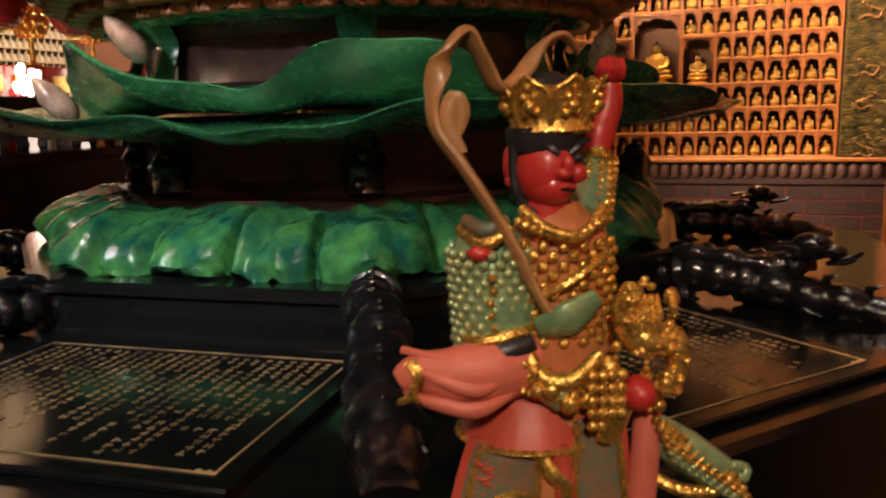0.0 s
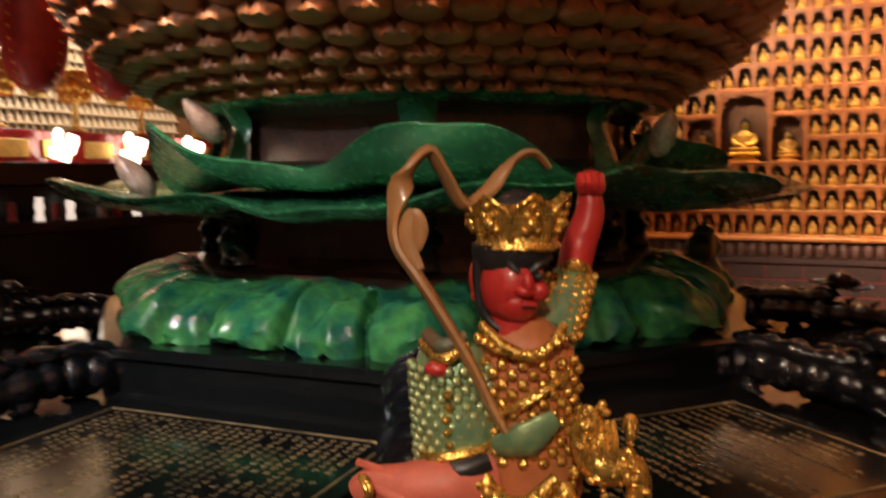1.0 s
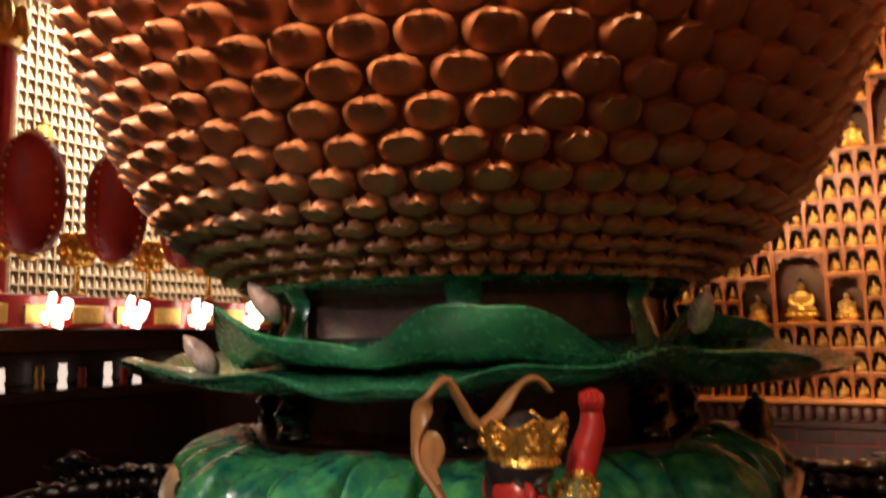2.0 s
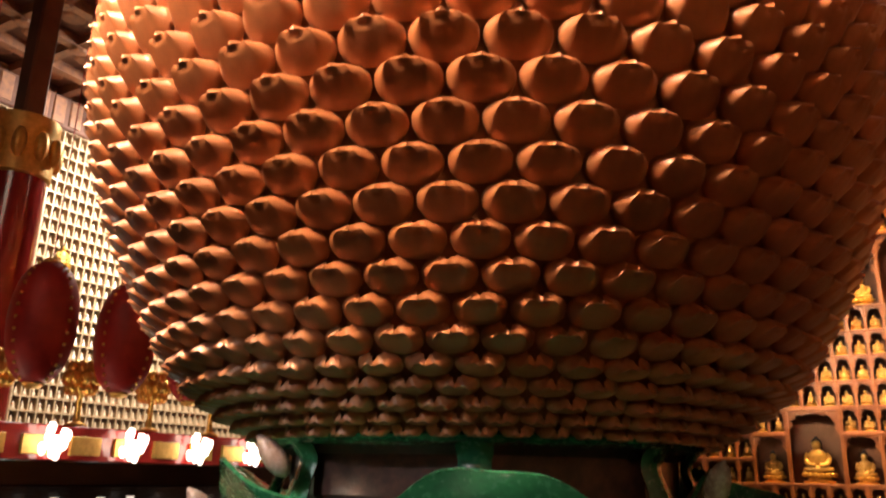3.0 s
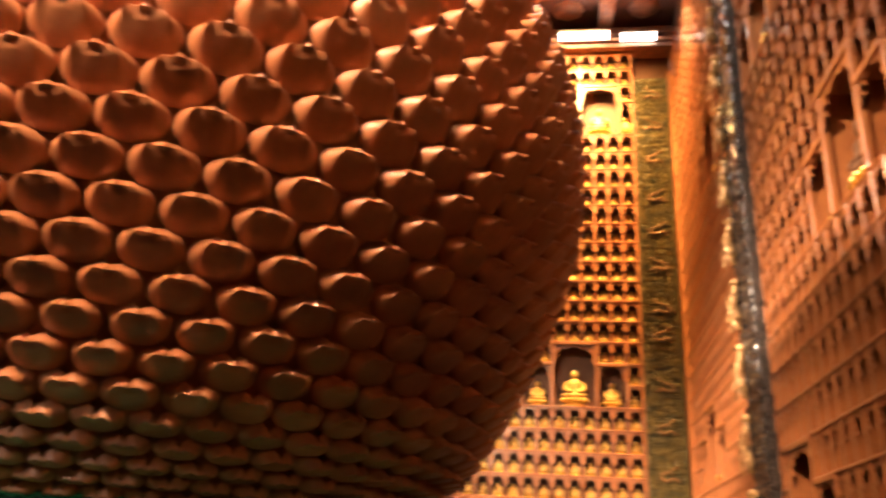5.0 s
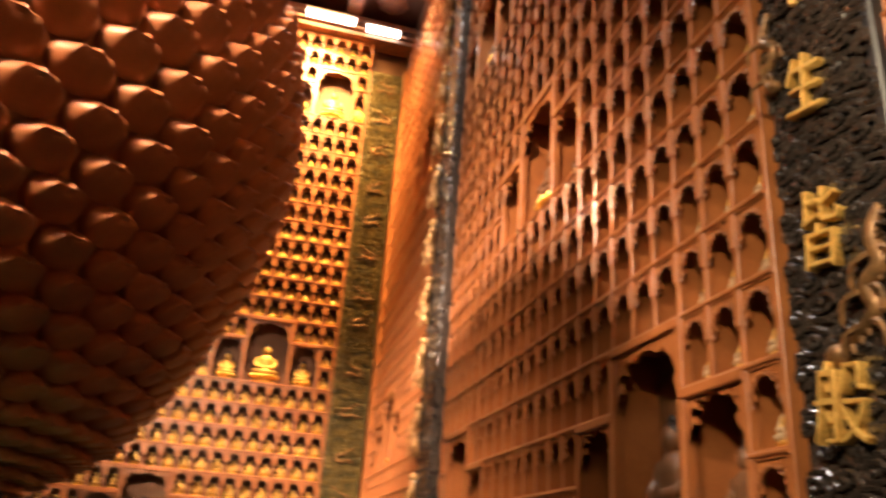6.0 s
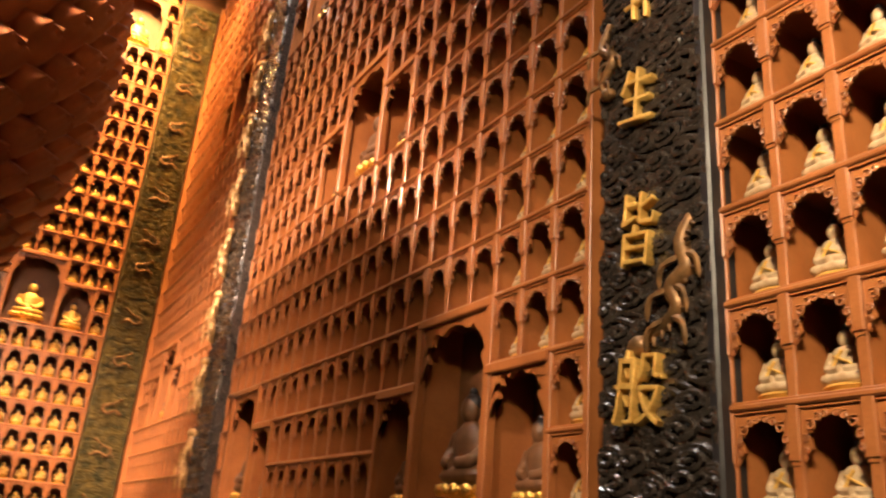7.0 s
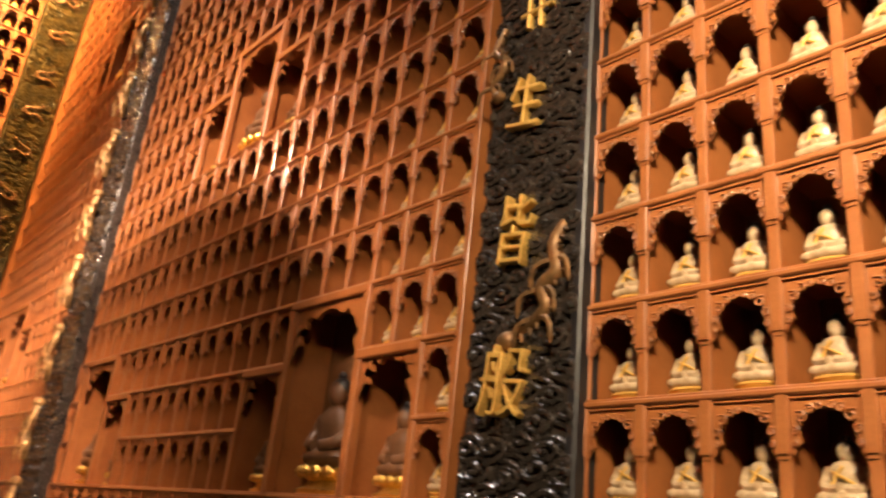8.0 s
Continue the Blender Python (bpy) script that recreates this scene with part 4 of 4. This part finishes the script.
        for k in range(3):
            x = 1.62 + 0.13 * k
            f = Form()
            f.tube(flow([(x, 0.0, 1.25), (x + 0.05, 0.02, 1.30), (x - 0.01, -0.01, 1.34), (x + 0.03, 0, 1.39)], 4), [0.022] * 13, 7)
            part("cloud", f, BLACK, ob, "carved cloud scroll", smooth=True)
    return ob


for corner, reared in ((-67.5, False), (-22.5, True), (-112.5, True), (22.5, True), (-157.5, True)):
    dragon_rail(corner, reared)


# ---- the guardian statue ----
def guardian():
    """One plain mesh: gold 0, red 1, pink 2, green 3, ribbon 4, black 5, orange robe 6, pale scales 7, dark cloth 8, coral 9."""
    f = Form()
    S = 0.000532

    def P(u, v, d=0):
        return (u * S, -d * S, v * S)

    def tube(pts, radii, mat, n=10, flat=1.0, k=5, side=None):
        p = smooth_path([P(*q) for q in pts], k)
        r = [S * np.interp(i / (len(p) - 1) * (len(radii) - 1), range(len(radii)), radii) for i in range(len(p))]
        f.tube(p, r, n, mat, None, flat, side)

    def ball(u, v, d, r, mat, n=12, m=8):
        rr = tuple(S * q for q in r) if isinstance(r, tuple) else (S * r,) * 3
        f.ball(P(u, v, d), rr, mat, n, m)

    def rings(u, prof, mat, sy=0.75, n=20):
        f.lathe([(S * r, S * v) for r, v in prof], n, mat, pose(u * S, 0, 0), 1, sy)

    # robe down to the feet
    rings(10, [(150, -1180), (175, -1150), (165, -900), (150, -700), (140, -560), (128, -470), (118, -400), (105, -330)], 6)
    rings(-25, [(128, -455), (138, -450), (128, -440), (100, -385), (80, -330)], 9, 0.9)
    rings(-25, [(136, -456), (143, -450), (136, -444)], 0, 0.9)
    for pts, wide in (([(-72, -452, 78), (-96, -600, 96), (-112, -800, 112), (-104, -1050, 116)], [60, 80, 94, 92]), ([(80, -400, 84), (84, -560, 98), (82, -800, 116), (80, -1050, 118)], [40, 52, 60, 62])):
        tube([(u, v + 4, d - 9) for u, v, d in pts], [w + 12 for w in wide], 9, 12, 0.26, 5, (0, 1, 0))
        tube(pts, wide, 8, 14, 0.28, 5, (0, 1, 0))
        for side in (-1, 1):
            tube([(u + side * 0.86 * w, v, d + 12) for (u, v, d), w in zip(pts, wide)], [6, 7, 7, 7], 0, 6)
    tube([(-150, -610, 118), (-110, -540, 124), (-60, -520, 124), (-22, -545, 120), (-14, -600, 116)], [6, 7, 7, 7, 6], 0, 6)
    for i in range(7):
        for j in range(6):
            ball(-122 + 19 * j + 9 * (i % 2), -560 - 17 * i, 124 - 2 * abs(j - 2.5), (11, 10, 8), 7, 6, 4)
    for i in range(9):
        tube([(-135 + 7 * (i % 3), -470 - 9 * i, 98), (-120 + 9 * (i % 3), -476 - 9 * i, 104), (-112 + 9 * (i % 2), -468 - 9 * i, 104)], [3, 4, 2], 9, 5, 1.0, 3)
    tube([(-22, -455, 108), (0, -490, 116), (24, -520, 114), (20, -600, 112)], [12, 16, 13, 10], 0, 8, 0.7)
    tube([(10, -440, 104), (26, -560, 110), (22, -760, 118)], [16, 20, 24], 9, 9, 0.6)
    # trunk
    rings(25, [(105, -340), (104, -280), (98, -200), (96, -120), (88, -80), (60, -50), (40, -30)], 6)
    for i in range(11):
        for j in range(8):
            a = radians(-80 + 20 * j + 10 * (i % 2))
            ball(25 + 100 * math.sin(a), -95 - 17 * i, 78 * math.cos(a), 11, 0, 6, 4)
    tube([(-40, -190, 70), (20, -160, 92), (70, -130, 82), (105, -110, 50)], [8, 9, 9, 8], 0, 6)
    tube([(-20, -235, 85), (30, -215, 100), (80, -180, 90)], [20, 34, 16], 3, 10, 0.5)
    tube([(-45, -30, 60), (0, -65, 92), (55, -75, 88), (95, -30, 55)], [9, 11, 11, 8], 0, 8)
    for i in range(13):
        ball(-50 + 12 * i, -52 - 22 * math.sin(math.pi * i / 12), 96 - 0.8 * (i - 6) ** 2, 9, 0, 6, 4)
    # screen-side sleeve of green scales
    tube([(-95, -70, 20), (-100, -130, 30), (-92, -210, 40), (-80, -280, 50)], [52, 72, 74, 60], 3, 16, 0.85)
    for i in range(12):
        for j in range(9):
            a = radians(-84 + 21 * j + 10 * (i % 2))
            ball(-98 + 0.8 * i + 72 * math.sin(a), -105 - 15.5 * i, 33 + 62 * math.cos(a), 10, 7, 6, 4)
    tube([(-150, -65, 40), (-110, -85, 92), (-65, -60, 85)], [9, 13, 8], 0, 8)
    tube([(-140, -50, 45), (-108, -62, 88), (-70, -45, 80)], [12, 16, 10], 8, 8)
    ball(-118, -100, 92, (22, 16, 14), 1)
    for i in range(7):
        ball(-100 + 3 * math.sin(2 * i), -140 - 22 * i, 106 - 2 * i, (9, 14, 7), 0, 7, 5)
    tube([(-158, -255, 40), (-120, -250, 105), (-60, -240, 100), (-20, -230, 60)], [9, 11, 11, 8], 0, 7)
    tube([(-150, -285, 55), (-90, -275, 110), (-30, -255, 100)], [22, 26, 18], 5, 9, 0.7)
    # pink cuff
    tube([(-30, -300, 60), (-100, -310, 90), (-170, -312, 100), (-225, -302, 100), (-258, -318, 100)], [56, 66, 58, 36, 24], 2, 14, 0.8)
    tube([(-245, -275, 128), (-228, -300, 138), (-240, -335, 130), (-262, -352, 112)], [7, 8, 8, 6], 0, 6)
    tube([(-255, -262, 100), (-200, -270, 120), (-150, -285, 135)], [7, 7, 5], 2, 6)
    for y0, y1, w in ((-290, -318, 12), (-335, -352, 14)):
        tube([(-252, y0, 104), (-205, y0 - 10, 132), (-130, y1 - 4, 146), (-60, y1 + 16, 112)], [w * 0.4, w, 1.2 * w, w * 0.5], 2, 9, 0.8)
    tube([(-236, -268, 142), (-222, -292, 152), (-238, -318, 148), (-226, -340, 144)], [5, 6, 6, 4], 0, 6)
    # gold belt, beast and orb
    for i in range(26):
        t = i / 25
        ball(-50 + 150 * t, -290 - 55 * math.sin(3 * t) + 14 * math.sin(9 * i), 112 + 20 * math.sin(5 * i), 15 + 6 * math.sin(4 * i), 0, 7, 5)
    tube([(-45, -265, 95), (-20, -310, 118), (30, -315, 130), (80, -270, 125)], [14, 17, 17, 12], 0, 8)
    tube([(140, -160, 95), (130, -200, 110), (150, -245, 125), (200, -250, 120), (210, -310, 115), (160, -350, 118)], [16, 30, 34, 24, 20, 14], 0, 10)
    for i in range(40):
        t = i * 0.61
        ball(150 + 48 * math.sin(3.1 * t), -265 + 95 * math.sin(t), 130 + 14 * math.cos(5 * t), 10 + 5 * math.sin(7 * t), 0, 6, 4)
    beast = random.Random(4)
    for i in range(110):
        # mane and scales of the gilded beast
        t = beast.random()
        u = np.interp(t, (0, 0.2, 0.45, 0.7, 0.85, 1), (140, 130, 150, 200, 210, 160)) + beast.uniform(-20, 20)
        v = np.interp(t, (0, 0.2, 0.45, 0.7, 0.85, 1), (-160, -200, -245, -250, -310, -350)) + beast.uniform(-22, 22)
        ball(u, v, 128 + beast.uniform(-14, 22), (beast.uniform(5, 11), beast.uniform(5, 13), 7), 0, 6, 4)
    for k in range(5):
        tube([(128 + 10 * k, -170, 130), (122 + 12 * k, -205 - 6 * (k % 2), 148), (128 + 10 * k, -240, 150)], [5, 7, 3], 0, 6)
    tube([(80, -300, 118), (100, -370, 125), (90, -430, 118)], [30, 34, 14], 0, 8, 0.7)
    for i in range(18):
        ball(62 + 16 * (i % 4), -300 - 22 * (i // 4), 150, 11, 0, 6, 4)
    ball(140, -335, 140, (30, 38, 30), 1)
    tube([(-20, -345, 100), (10, -350, 118), (40, -365, 118)], [16, 28, 14], 3, 9, 0.6)
    for i in range(10):
        ball(-50 + 11 * i, -335 - 14 * math.sin(0.35 * i), 118, 8, 0, 6, 4)
    tube([(170, -370, 90), (165, -480, 95), (150, -640, 95)], [24, 26, 30], 2, 9, 0.6)
    # scaled tail of the sash
    tube([(180, -420, 80), (230, -460, 95), (290, -500, 100), (315, -505, 100)], [30, 44, 38, 22], 3, 12, 0.6)
    for i in range(12):
        for j in range(6):
            ball(178 + 12.5 * i + 7 * j, -394 - 9 * i - 15 * j, 124 - 3 * abs(j - 2.5), (9, 8, 8), 0 if j < 4 else 7, 6, 4)
    tube([(165, -500, 85), (220, -530, 100), (290, -535, 100), (335, -500, 95)], [10, 12, 12, 8], 0, 7)
    for i in range(12):
        ball(318 + 20 * math.cos(i * 1.7), -497 + 18 * math.sin(i * 2.3), 110 + 6 * math.sin(i), 11, 3, 6, 4)
    # raised arm, held back
    tube([(75, -75, -30), (105, -30, -110), (118, 20, -170)], [44, 48, 40], 3, 12)
    for i in range(8):
        for j in range(6):
            a = radians(-75 + 30 * j)
            ball(82 + 5 * i + 44 * math.sin(a), -65 + 13 * i, -40 - 17 * i + 42 * math.cos(a), 10, 0, 6, 4)
    tube([(118, 15, -170), (132, 80, -178), (152, 140, -180), (152, 185, -180)], [31, 35, 30, 23], 1, 12)
    ball(154, 202, -176, (30, 30, 30), 1)
    for k in range(4):
        tube([(134 + 12 * k, 222, -156), (135 + 12 * k, 206, -146), (135 + 12 * k, 190, -154)], [8, 9, 8], 1, 6)
    tube([(100, 42, -140), (125, 52, -128), (150, 36, -145)], [10, 12, 9], 0, 7)
    # neck, head and face
    rings(5, [(46, -60), (44, 0), (40, 20)], 1, 0.9, 14)
    ball(6, 32, 8, (58, 62, 72), 1, 18, 12)
    ball(12, 4, 32, (40, 38, 34), 1, 14, 8)
    ball(33, 40, 66, (12, 16, 20), 1)
    ball(28, 28, 68, (17, 13, 11), 1)
    for s in (-1, 1):
        ball(28 + 24 * s, 26, 54, (17, 14, 17), 1)
        ball(28 + 23 * s, 52, 58, (11, 8, 8), 5, 10, 6)
        tube([(28 + 9 * s, 60, 66), (28 + 26 * s, 74, 62), (28 + 46 * s, 82, 40)], [5, 7, 4], 5, 6)
    tube([(10, 2, 62), (30, 7, 67), (48, 3, 60)], [4, 6, 4], 1, 6)
    tube([(14, -3, 62), (30, 1, 66), (46, -2, 60)], [3, 3, 3], 5, 5)
    ball(-58, 42, 0, (13, 18, 32), 1)
    ball(-58, 12, 2, (10, 12, 13), 1, 8, 6)
    tube([(-50, 75, 20), (-52, 30, 18), (-42, -20, 24), (-14, -45, 34)], [13, 10, 9, 6], 5, 7)
    rings(5, [(64, 62), (70, 85), (70, 104)], 5, 0.95, 18)
    # crown
    rings(15, [(68, 92), (76, 98), (72, 108), (70, 112), (76, 130), (84, 158), (88, 172), (84, 174), (70, 150)], 0, 0.95, 24)
    for k in range(7):
        # upright pointed plates with raised rims and a relief boss
        a = radians(-90 + 360 / 7 * (k + 0.35))
        def ring_point(turn, y):
            grow = 72 + 18 * (y - 110) / 62
            return (15 + grow * math.cos(a + turn), y, -0.95 * grow * math.sin(a + turn))
        plate = [ring_point(u, y) for u, y in ((-0.42, 110), (-0.43, 150), (-0.34, 168), (-0.16, 177), (0, 188), (0.16, 177), (0.34, 168), (0.43, 150), (0.42, 110))]
        f.add([P(*p) for p in plate] + [P(15 + (p[0] - 15) * 0.93, p[1], p[2] * 0.93) for p in plate],
              [tuple(range(9)), tuple(range(17, 8, -1))] + [(i, i + 9, (i + 1) % 9 + 9, (i + 1) % 9) for i in range(9)], 0)
        tube(plate, [4] * 9, 0, 6, 1.0, 2)
        for u, y, r in ((0, 140, 13), (-0.12, 128, 8), (0.13, 130, 8), (-0.1, 154, 8), (0.11, 156, 7), (0, 170, 7)):
            q = ring_point(u, y)
            ball(q[0], q[1], q[2], (r, r, r), 0, 7, 5)
    rings(15, [(70, 130), (52, 165), (26, 190), (8, 198)], 5, 0.95, 16)
    # ribbon that flies round the head
    tube([(0, -210, 90), (-35, -150, 85), (-68, -80, 90), (-108, -10, 90), (-150, 55, 85), (-184, 105, 80), (-190, 158, 75), (-170, 222, 70), (-134, 265, 55), (-108, 225, 40), (-78, 172, 20), (-40, 190, -5), (0, 240, -30), (40, 262, -40), (70, 235, -55)],
         [20, 24, 24, 24, 26, 25, 22, 22, 22, 22, 24, 24, 20, 16, 12], 4, 10, 0.45, 6, (0.35, 0.2, 0.9))
    tube([(-150, 65, 95), (-166, 115, 92), (-154, 156, 90), (-142, 133, 92), (-150, 100, 94)], [16, 17, 16, 13, 8], 4, 8, 0.5, 5)
    return f


GX, GY, GZ = 0.034, 0.774, 1.671
LANTERNS = [(-8.6, 4.44 + 1.23 * k, 3.68, 0.40, 1.52) for k in range(5)]
FAR = pose(0.4, 0.3, 1.9) @ Matrix.Scale(1.5, 4) @ pose(-0.4, 0, -1.9)
PINK = material("pink_painted_cloth", (0.62, 0.16, 0.11), 0.5, second=(0.52, 0.12, 0.08), scale=18)
FACE = material("red_face_paint", (0.50, 0.035, 0.03), 0.36, second=(0.40, 0.02, 0.02), scale=25, coat=0.3)
SCALE = material("green_gold_scales", (0.30, 0.40, 0.20), 0.32, 0.35, second=(0.16, 0.30, 0.17), scale=40, bump=0.2)
PALE_SCALE = material("pale_green_scales", (0.45, 0.48, 0.22), 0.3, 0.5, second=(0.30, 0.42, 0.24), scale=60, bump=0.2)
RIBBON = material("ochre_ribbon", (0.42, 0.20, 0.075), 0.42, second=(0.30, 0.15, 0.06), scale=25, coat=0.2)
DARK_CLOTH = material("dark_patterned_cloth", (0.11, 0.12, 0.075), 0.45, second=(0.20, 0.10, 0.05), scale=60, grain=140)
CORAL = material("coral_red_cloth", (0.50, 0.075, 0.045), 0.45, second=(0.40, 0.05, 0.03), scale=18)
ORANGE = material("orange_robe", (0.46, 0.13, 0.05), 0.45, second=(0.40, 0.17, 0.05), scale=20)
RELIEF = material("worn_gold_relief", (0.84, 0.52, 0.13), 0.27, 0.8, second=(0.55, 0.30, 0.06), scale=45, grain=170, bump=0.28, wear=0.5)
statue = part("guardian_statue", guardian(), [RELIEF, FACE, PINK, SCALE, RIBBON, HAIR, ORANGE, PALE_SCALE, DARK_CLOTH, CORAL], m=pose(GX, GY, GZ, 0, 0, 19.1), smooth=True)
tagged(statue, "painted red-faced guardian statue in gilded scale armour with a raised fist", "statue")
f = Form()
base_top = GZ - 1180 * 0.000532
f.box((-0.12, -0.11, -0.3), (0.12, 0.11, base_top - 0.04), 0, c=0.01)
f.box((-0.135, -0.125, base_top - 0.04), (0.135, 0.125, base_top), 0, c=0.008)
tagged(part("statue_stand", f, BLACK_STONE, m=pose(GX, GY, 0, 0, 0, 19.1)), "plain black stone stand under the guardian statue", "stand")


# ---- altar side with lanterns ----
altar = empty("altar_table", "long black altar with a red upper shelf", "altar", m=FAR)
for lo, hi, mt, name in (((-6.6, 0.6, 1.80), (-5.5, 8.6, 2.0), BLACK, "top"), ((-6.5, 0.8, 0.434), (-5.8, 8.4, 1.40), BLACK, "cabinet"), ((-6.6, 0.6, 1.40), (-5.5, 8.6, 1.5), BLACK, "lower_shelf"),
                         ((-6.5, 0.8, 1.5), (-6.42, 8.4, 1.80), BLACK, "back"), ((-6.5, 0.8, 2.0), (-5.9, 8.4, 2.3), RED_LACQUER, "red_shelf")):
    f = Form()
    f.box(lo, hi, 0, c=0.012)
    part(name, f, mt, altar)
rng = random.Random(8)
for i in range(30):
    y = 1.4 + 0.22 * i + rng.uniform(-0.05, 0.05)
    f = Form()
    h = rng.uniform(0.10, 0.22)
    f.lathe([(0.035, 0), (0.045, 0.01), (0.03, h * 0.3), (0.042, h * 0.6), (0.03, h * 0.9), (0.038, h)], 10, 0)
    # some cups glow in place of the lamplight that falls on them
    mt = rng.choice((WHITE, GLOWING_CUP, RED, GOLD_PAINT, GLOWING_CUP))
    tagged(part("offering_cup", f, mt, smooth=True, m=FAR @ pose(-5.72 - rng.uniform(0, 0.15), y, 1.5)), "small offering cup on the lower altar shelf", "cup", "offering cups")
for i in range(16):
    y = 1.2 + 0.45 * i
    f = Form()
    f.box((0, -0.15, 0), (0.03, 0.15, 0.16), 0, c=0.006)
    tagged(part("gilded_panel", f, GOLD_PAINT, m=FAR @ pose(-5.898, y, 2.05)), "gilded carved panel on the red shelf", "panel", "gilded panels")


def lotus_lamp(x, y, z):
    ob = empty("lotus_lamp", "gilded lotus flower lamp with a lit glass cup", "lamp", "lotus lamps", m=FAR @ pose(x, y, z))
    f = Form()
    f.lathe([(0.09, 0), (0.10, 0.02), (0.03, 0.05), (0.025, 0.26), (0.05, 0.3)], 12)
    part("stem", f, GOLD, ob, smooth=True)
    f = Form()
    for ring, (r, zz, s) in enumerate(((0.10, 0.34, 1.0), (0.13, 0.43, 1.1), (0.10, 0.53, 0.9))):
        for i in range(9):
            a = 2 * math.pi * (i + 0.5 * ring) / 9
            f.ball((r * math.cos(a), r * math.sin(a), zz), (0.05 * s, 0.05 * s, 0.065 * s), 0, 8, 6)
    part("flower", f, GOLD, ob, smooth=True)
    for k in range(11):
        a = 2.4 * k
        f = Form()
        r = 0.035 * (k + 0.5) ** 0.5
        f.lathe([(0.010, 0.0), (0.026, 0.02), (0.034, 0.07), (0.024, 0.10)], 10, 0, pose(0.25 + r * math.cos(a), r * math.sin(a) - 0.34, -0.3 + 0.021 * (k * 5 % 11)))
        part("glass_cup", f, LIT_SMALL, ob, "lit glass cup", smooth=True)
    return ob


for x, y in [(-6.02, 2.72 + 0.8 * k) for k in range(6)]:
    lotus_lamp(x, y, 2.3)


def lantern(x, y, z, r, h):
    ob = empty("red_lantern", "large oval red cloth lantern with gilded trim", "lantern", "red lanterns", m=pose(x, y, z))
    f = Form()
    n = 28
    prof = [(r * max(0.18, math.cos(math.pi * (j / 16 - 0.5)) ** 0.75), h / 2 * math.sin(math.pi * (j / 16 - 0.5))) for j in range(17)]
    f.lathe(prof, n)
    part("shade", f, RED, ob, smooth=True)
    f = Form()
    for k in range(4):
        a = 2 * math.pi * k / 4 + 0.2
        for j in range(2, 15):
            rr, zz = prof[j]
            f.ball(((rr + 0.01) * math.cos(a), (rr + 0.01) * math.sin(a), zz), 0.022, 0, 6, 4)
    for s in (-1, 1):
        f.lathe([(r * 0.3, s * h * 0.47), (r * 0.32, s * h * 0.5), (r * 0.2, s * h * 0.53)], 14)
    part("trim", f, GOLD_PAINT, ob, "gilded bead trim", smooth=True)
    f = Form()
    f.tube([(0, 0, h / 2), (0, 0, 10.2 - z)], 0.008, 6)
    part("cord", f, RED, ob)
    return ob


for x, y, z, r, h in LANTERNS:
    lantern(x, y, z, r, h)
for x, y in ((-6.98, 3.93), (-6.98, -1.1), (-6.98, 8.9)):
    colm = empty("red_column", "tall glossy red lacquered round column with a gilded capital", "column", "red columns", m=FAR @ pose(x, y, 0.434))
    f = Form()
    f.lathe([(0.36, 0), (0.36, 0.25), (0.28, 0.3), (0.28, 4.27)], 40)
    part("shaft", f, RED_LACQUER, colm, smooth=True)
    f = Form()
    f.lathe([(0.28, 4.27), (0.31, 4.29), (0.31, 4.57), (0.29, 4.67), (0.33, 4.77), (0.33, 4.89)], 24)
    for k in range(10):
        a = 2 * math.pi * k / 10
        f.ball((0.33 * math.cos(a), 0.33 * math.sin(a), 4.57), (0.07, 0.07, 0.16), 0, 8, 6)
    part("capital", f, GOLD_PAINT, colm, "gilded carved capital", smooth=True)
    f = Form()
    f.box((-0.11, -0.11, 4.89), (0.11, 0.11, 7.12), 0, c=0.02)
    part("post", f, CEILING, colm)
f = Form()
f.box((-15.66, 2.0, 9.42), (-15.3, 16.4, 10.18), 0, c=0.03)
for i in range(34):
    f.box((-15.32, 2.2 + 0.42 * i, 9.5), (-15.26, 2.5 + 0.42 * i, 10.1), 1, c=0.02)
tagged(part("lintel", f, [CEILING, BEAM]), "dark painted lintel over the far niches", "lintel", kind="structure")
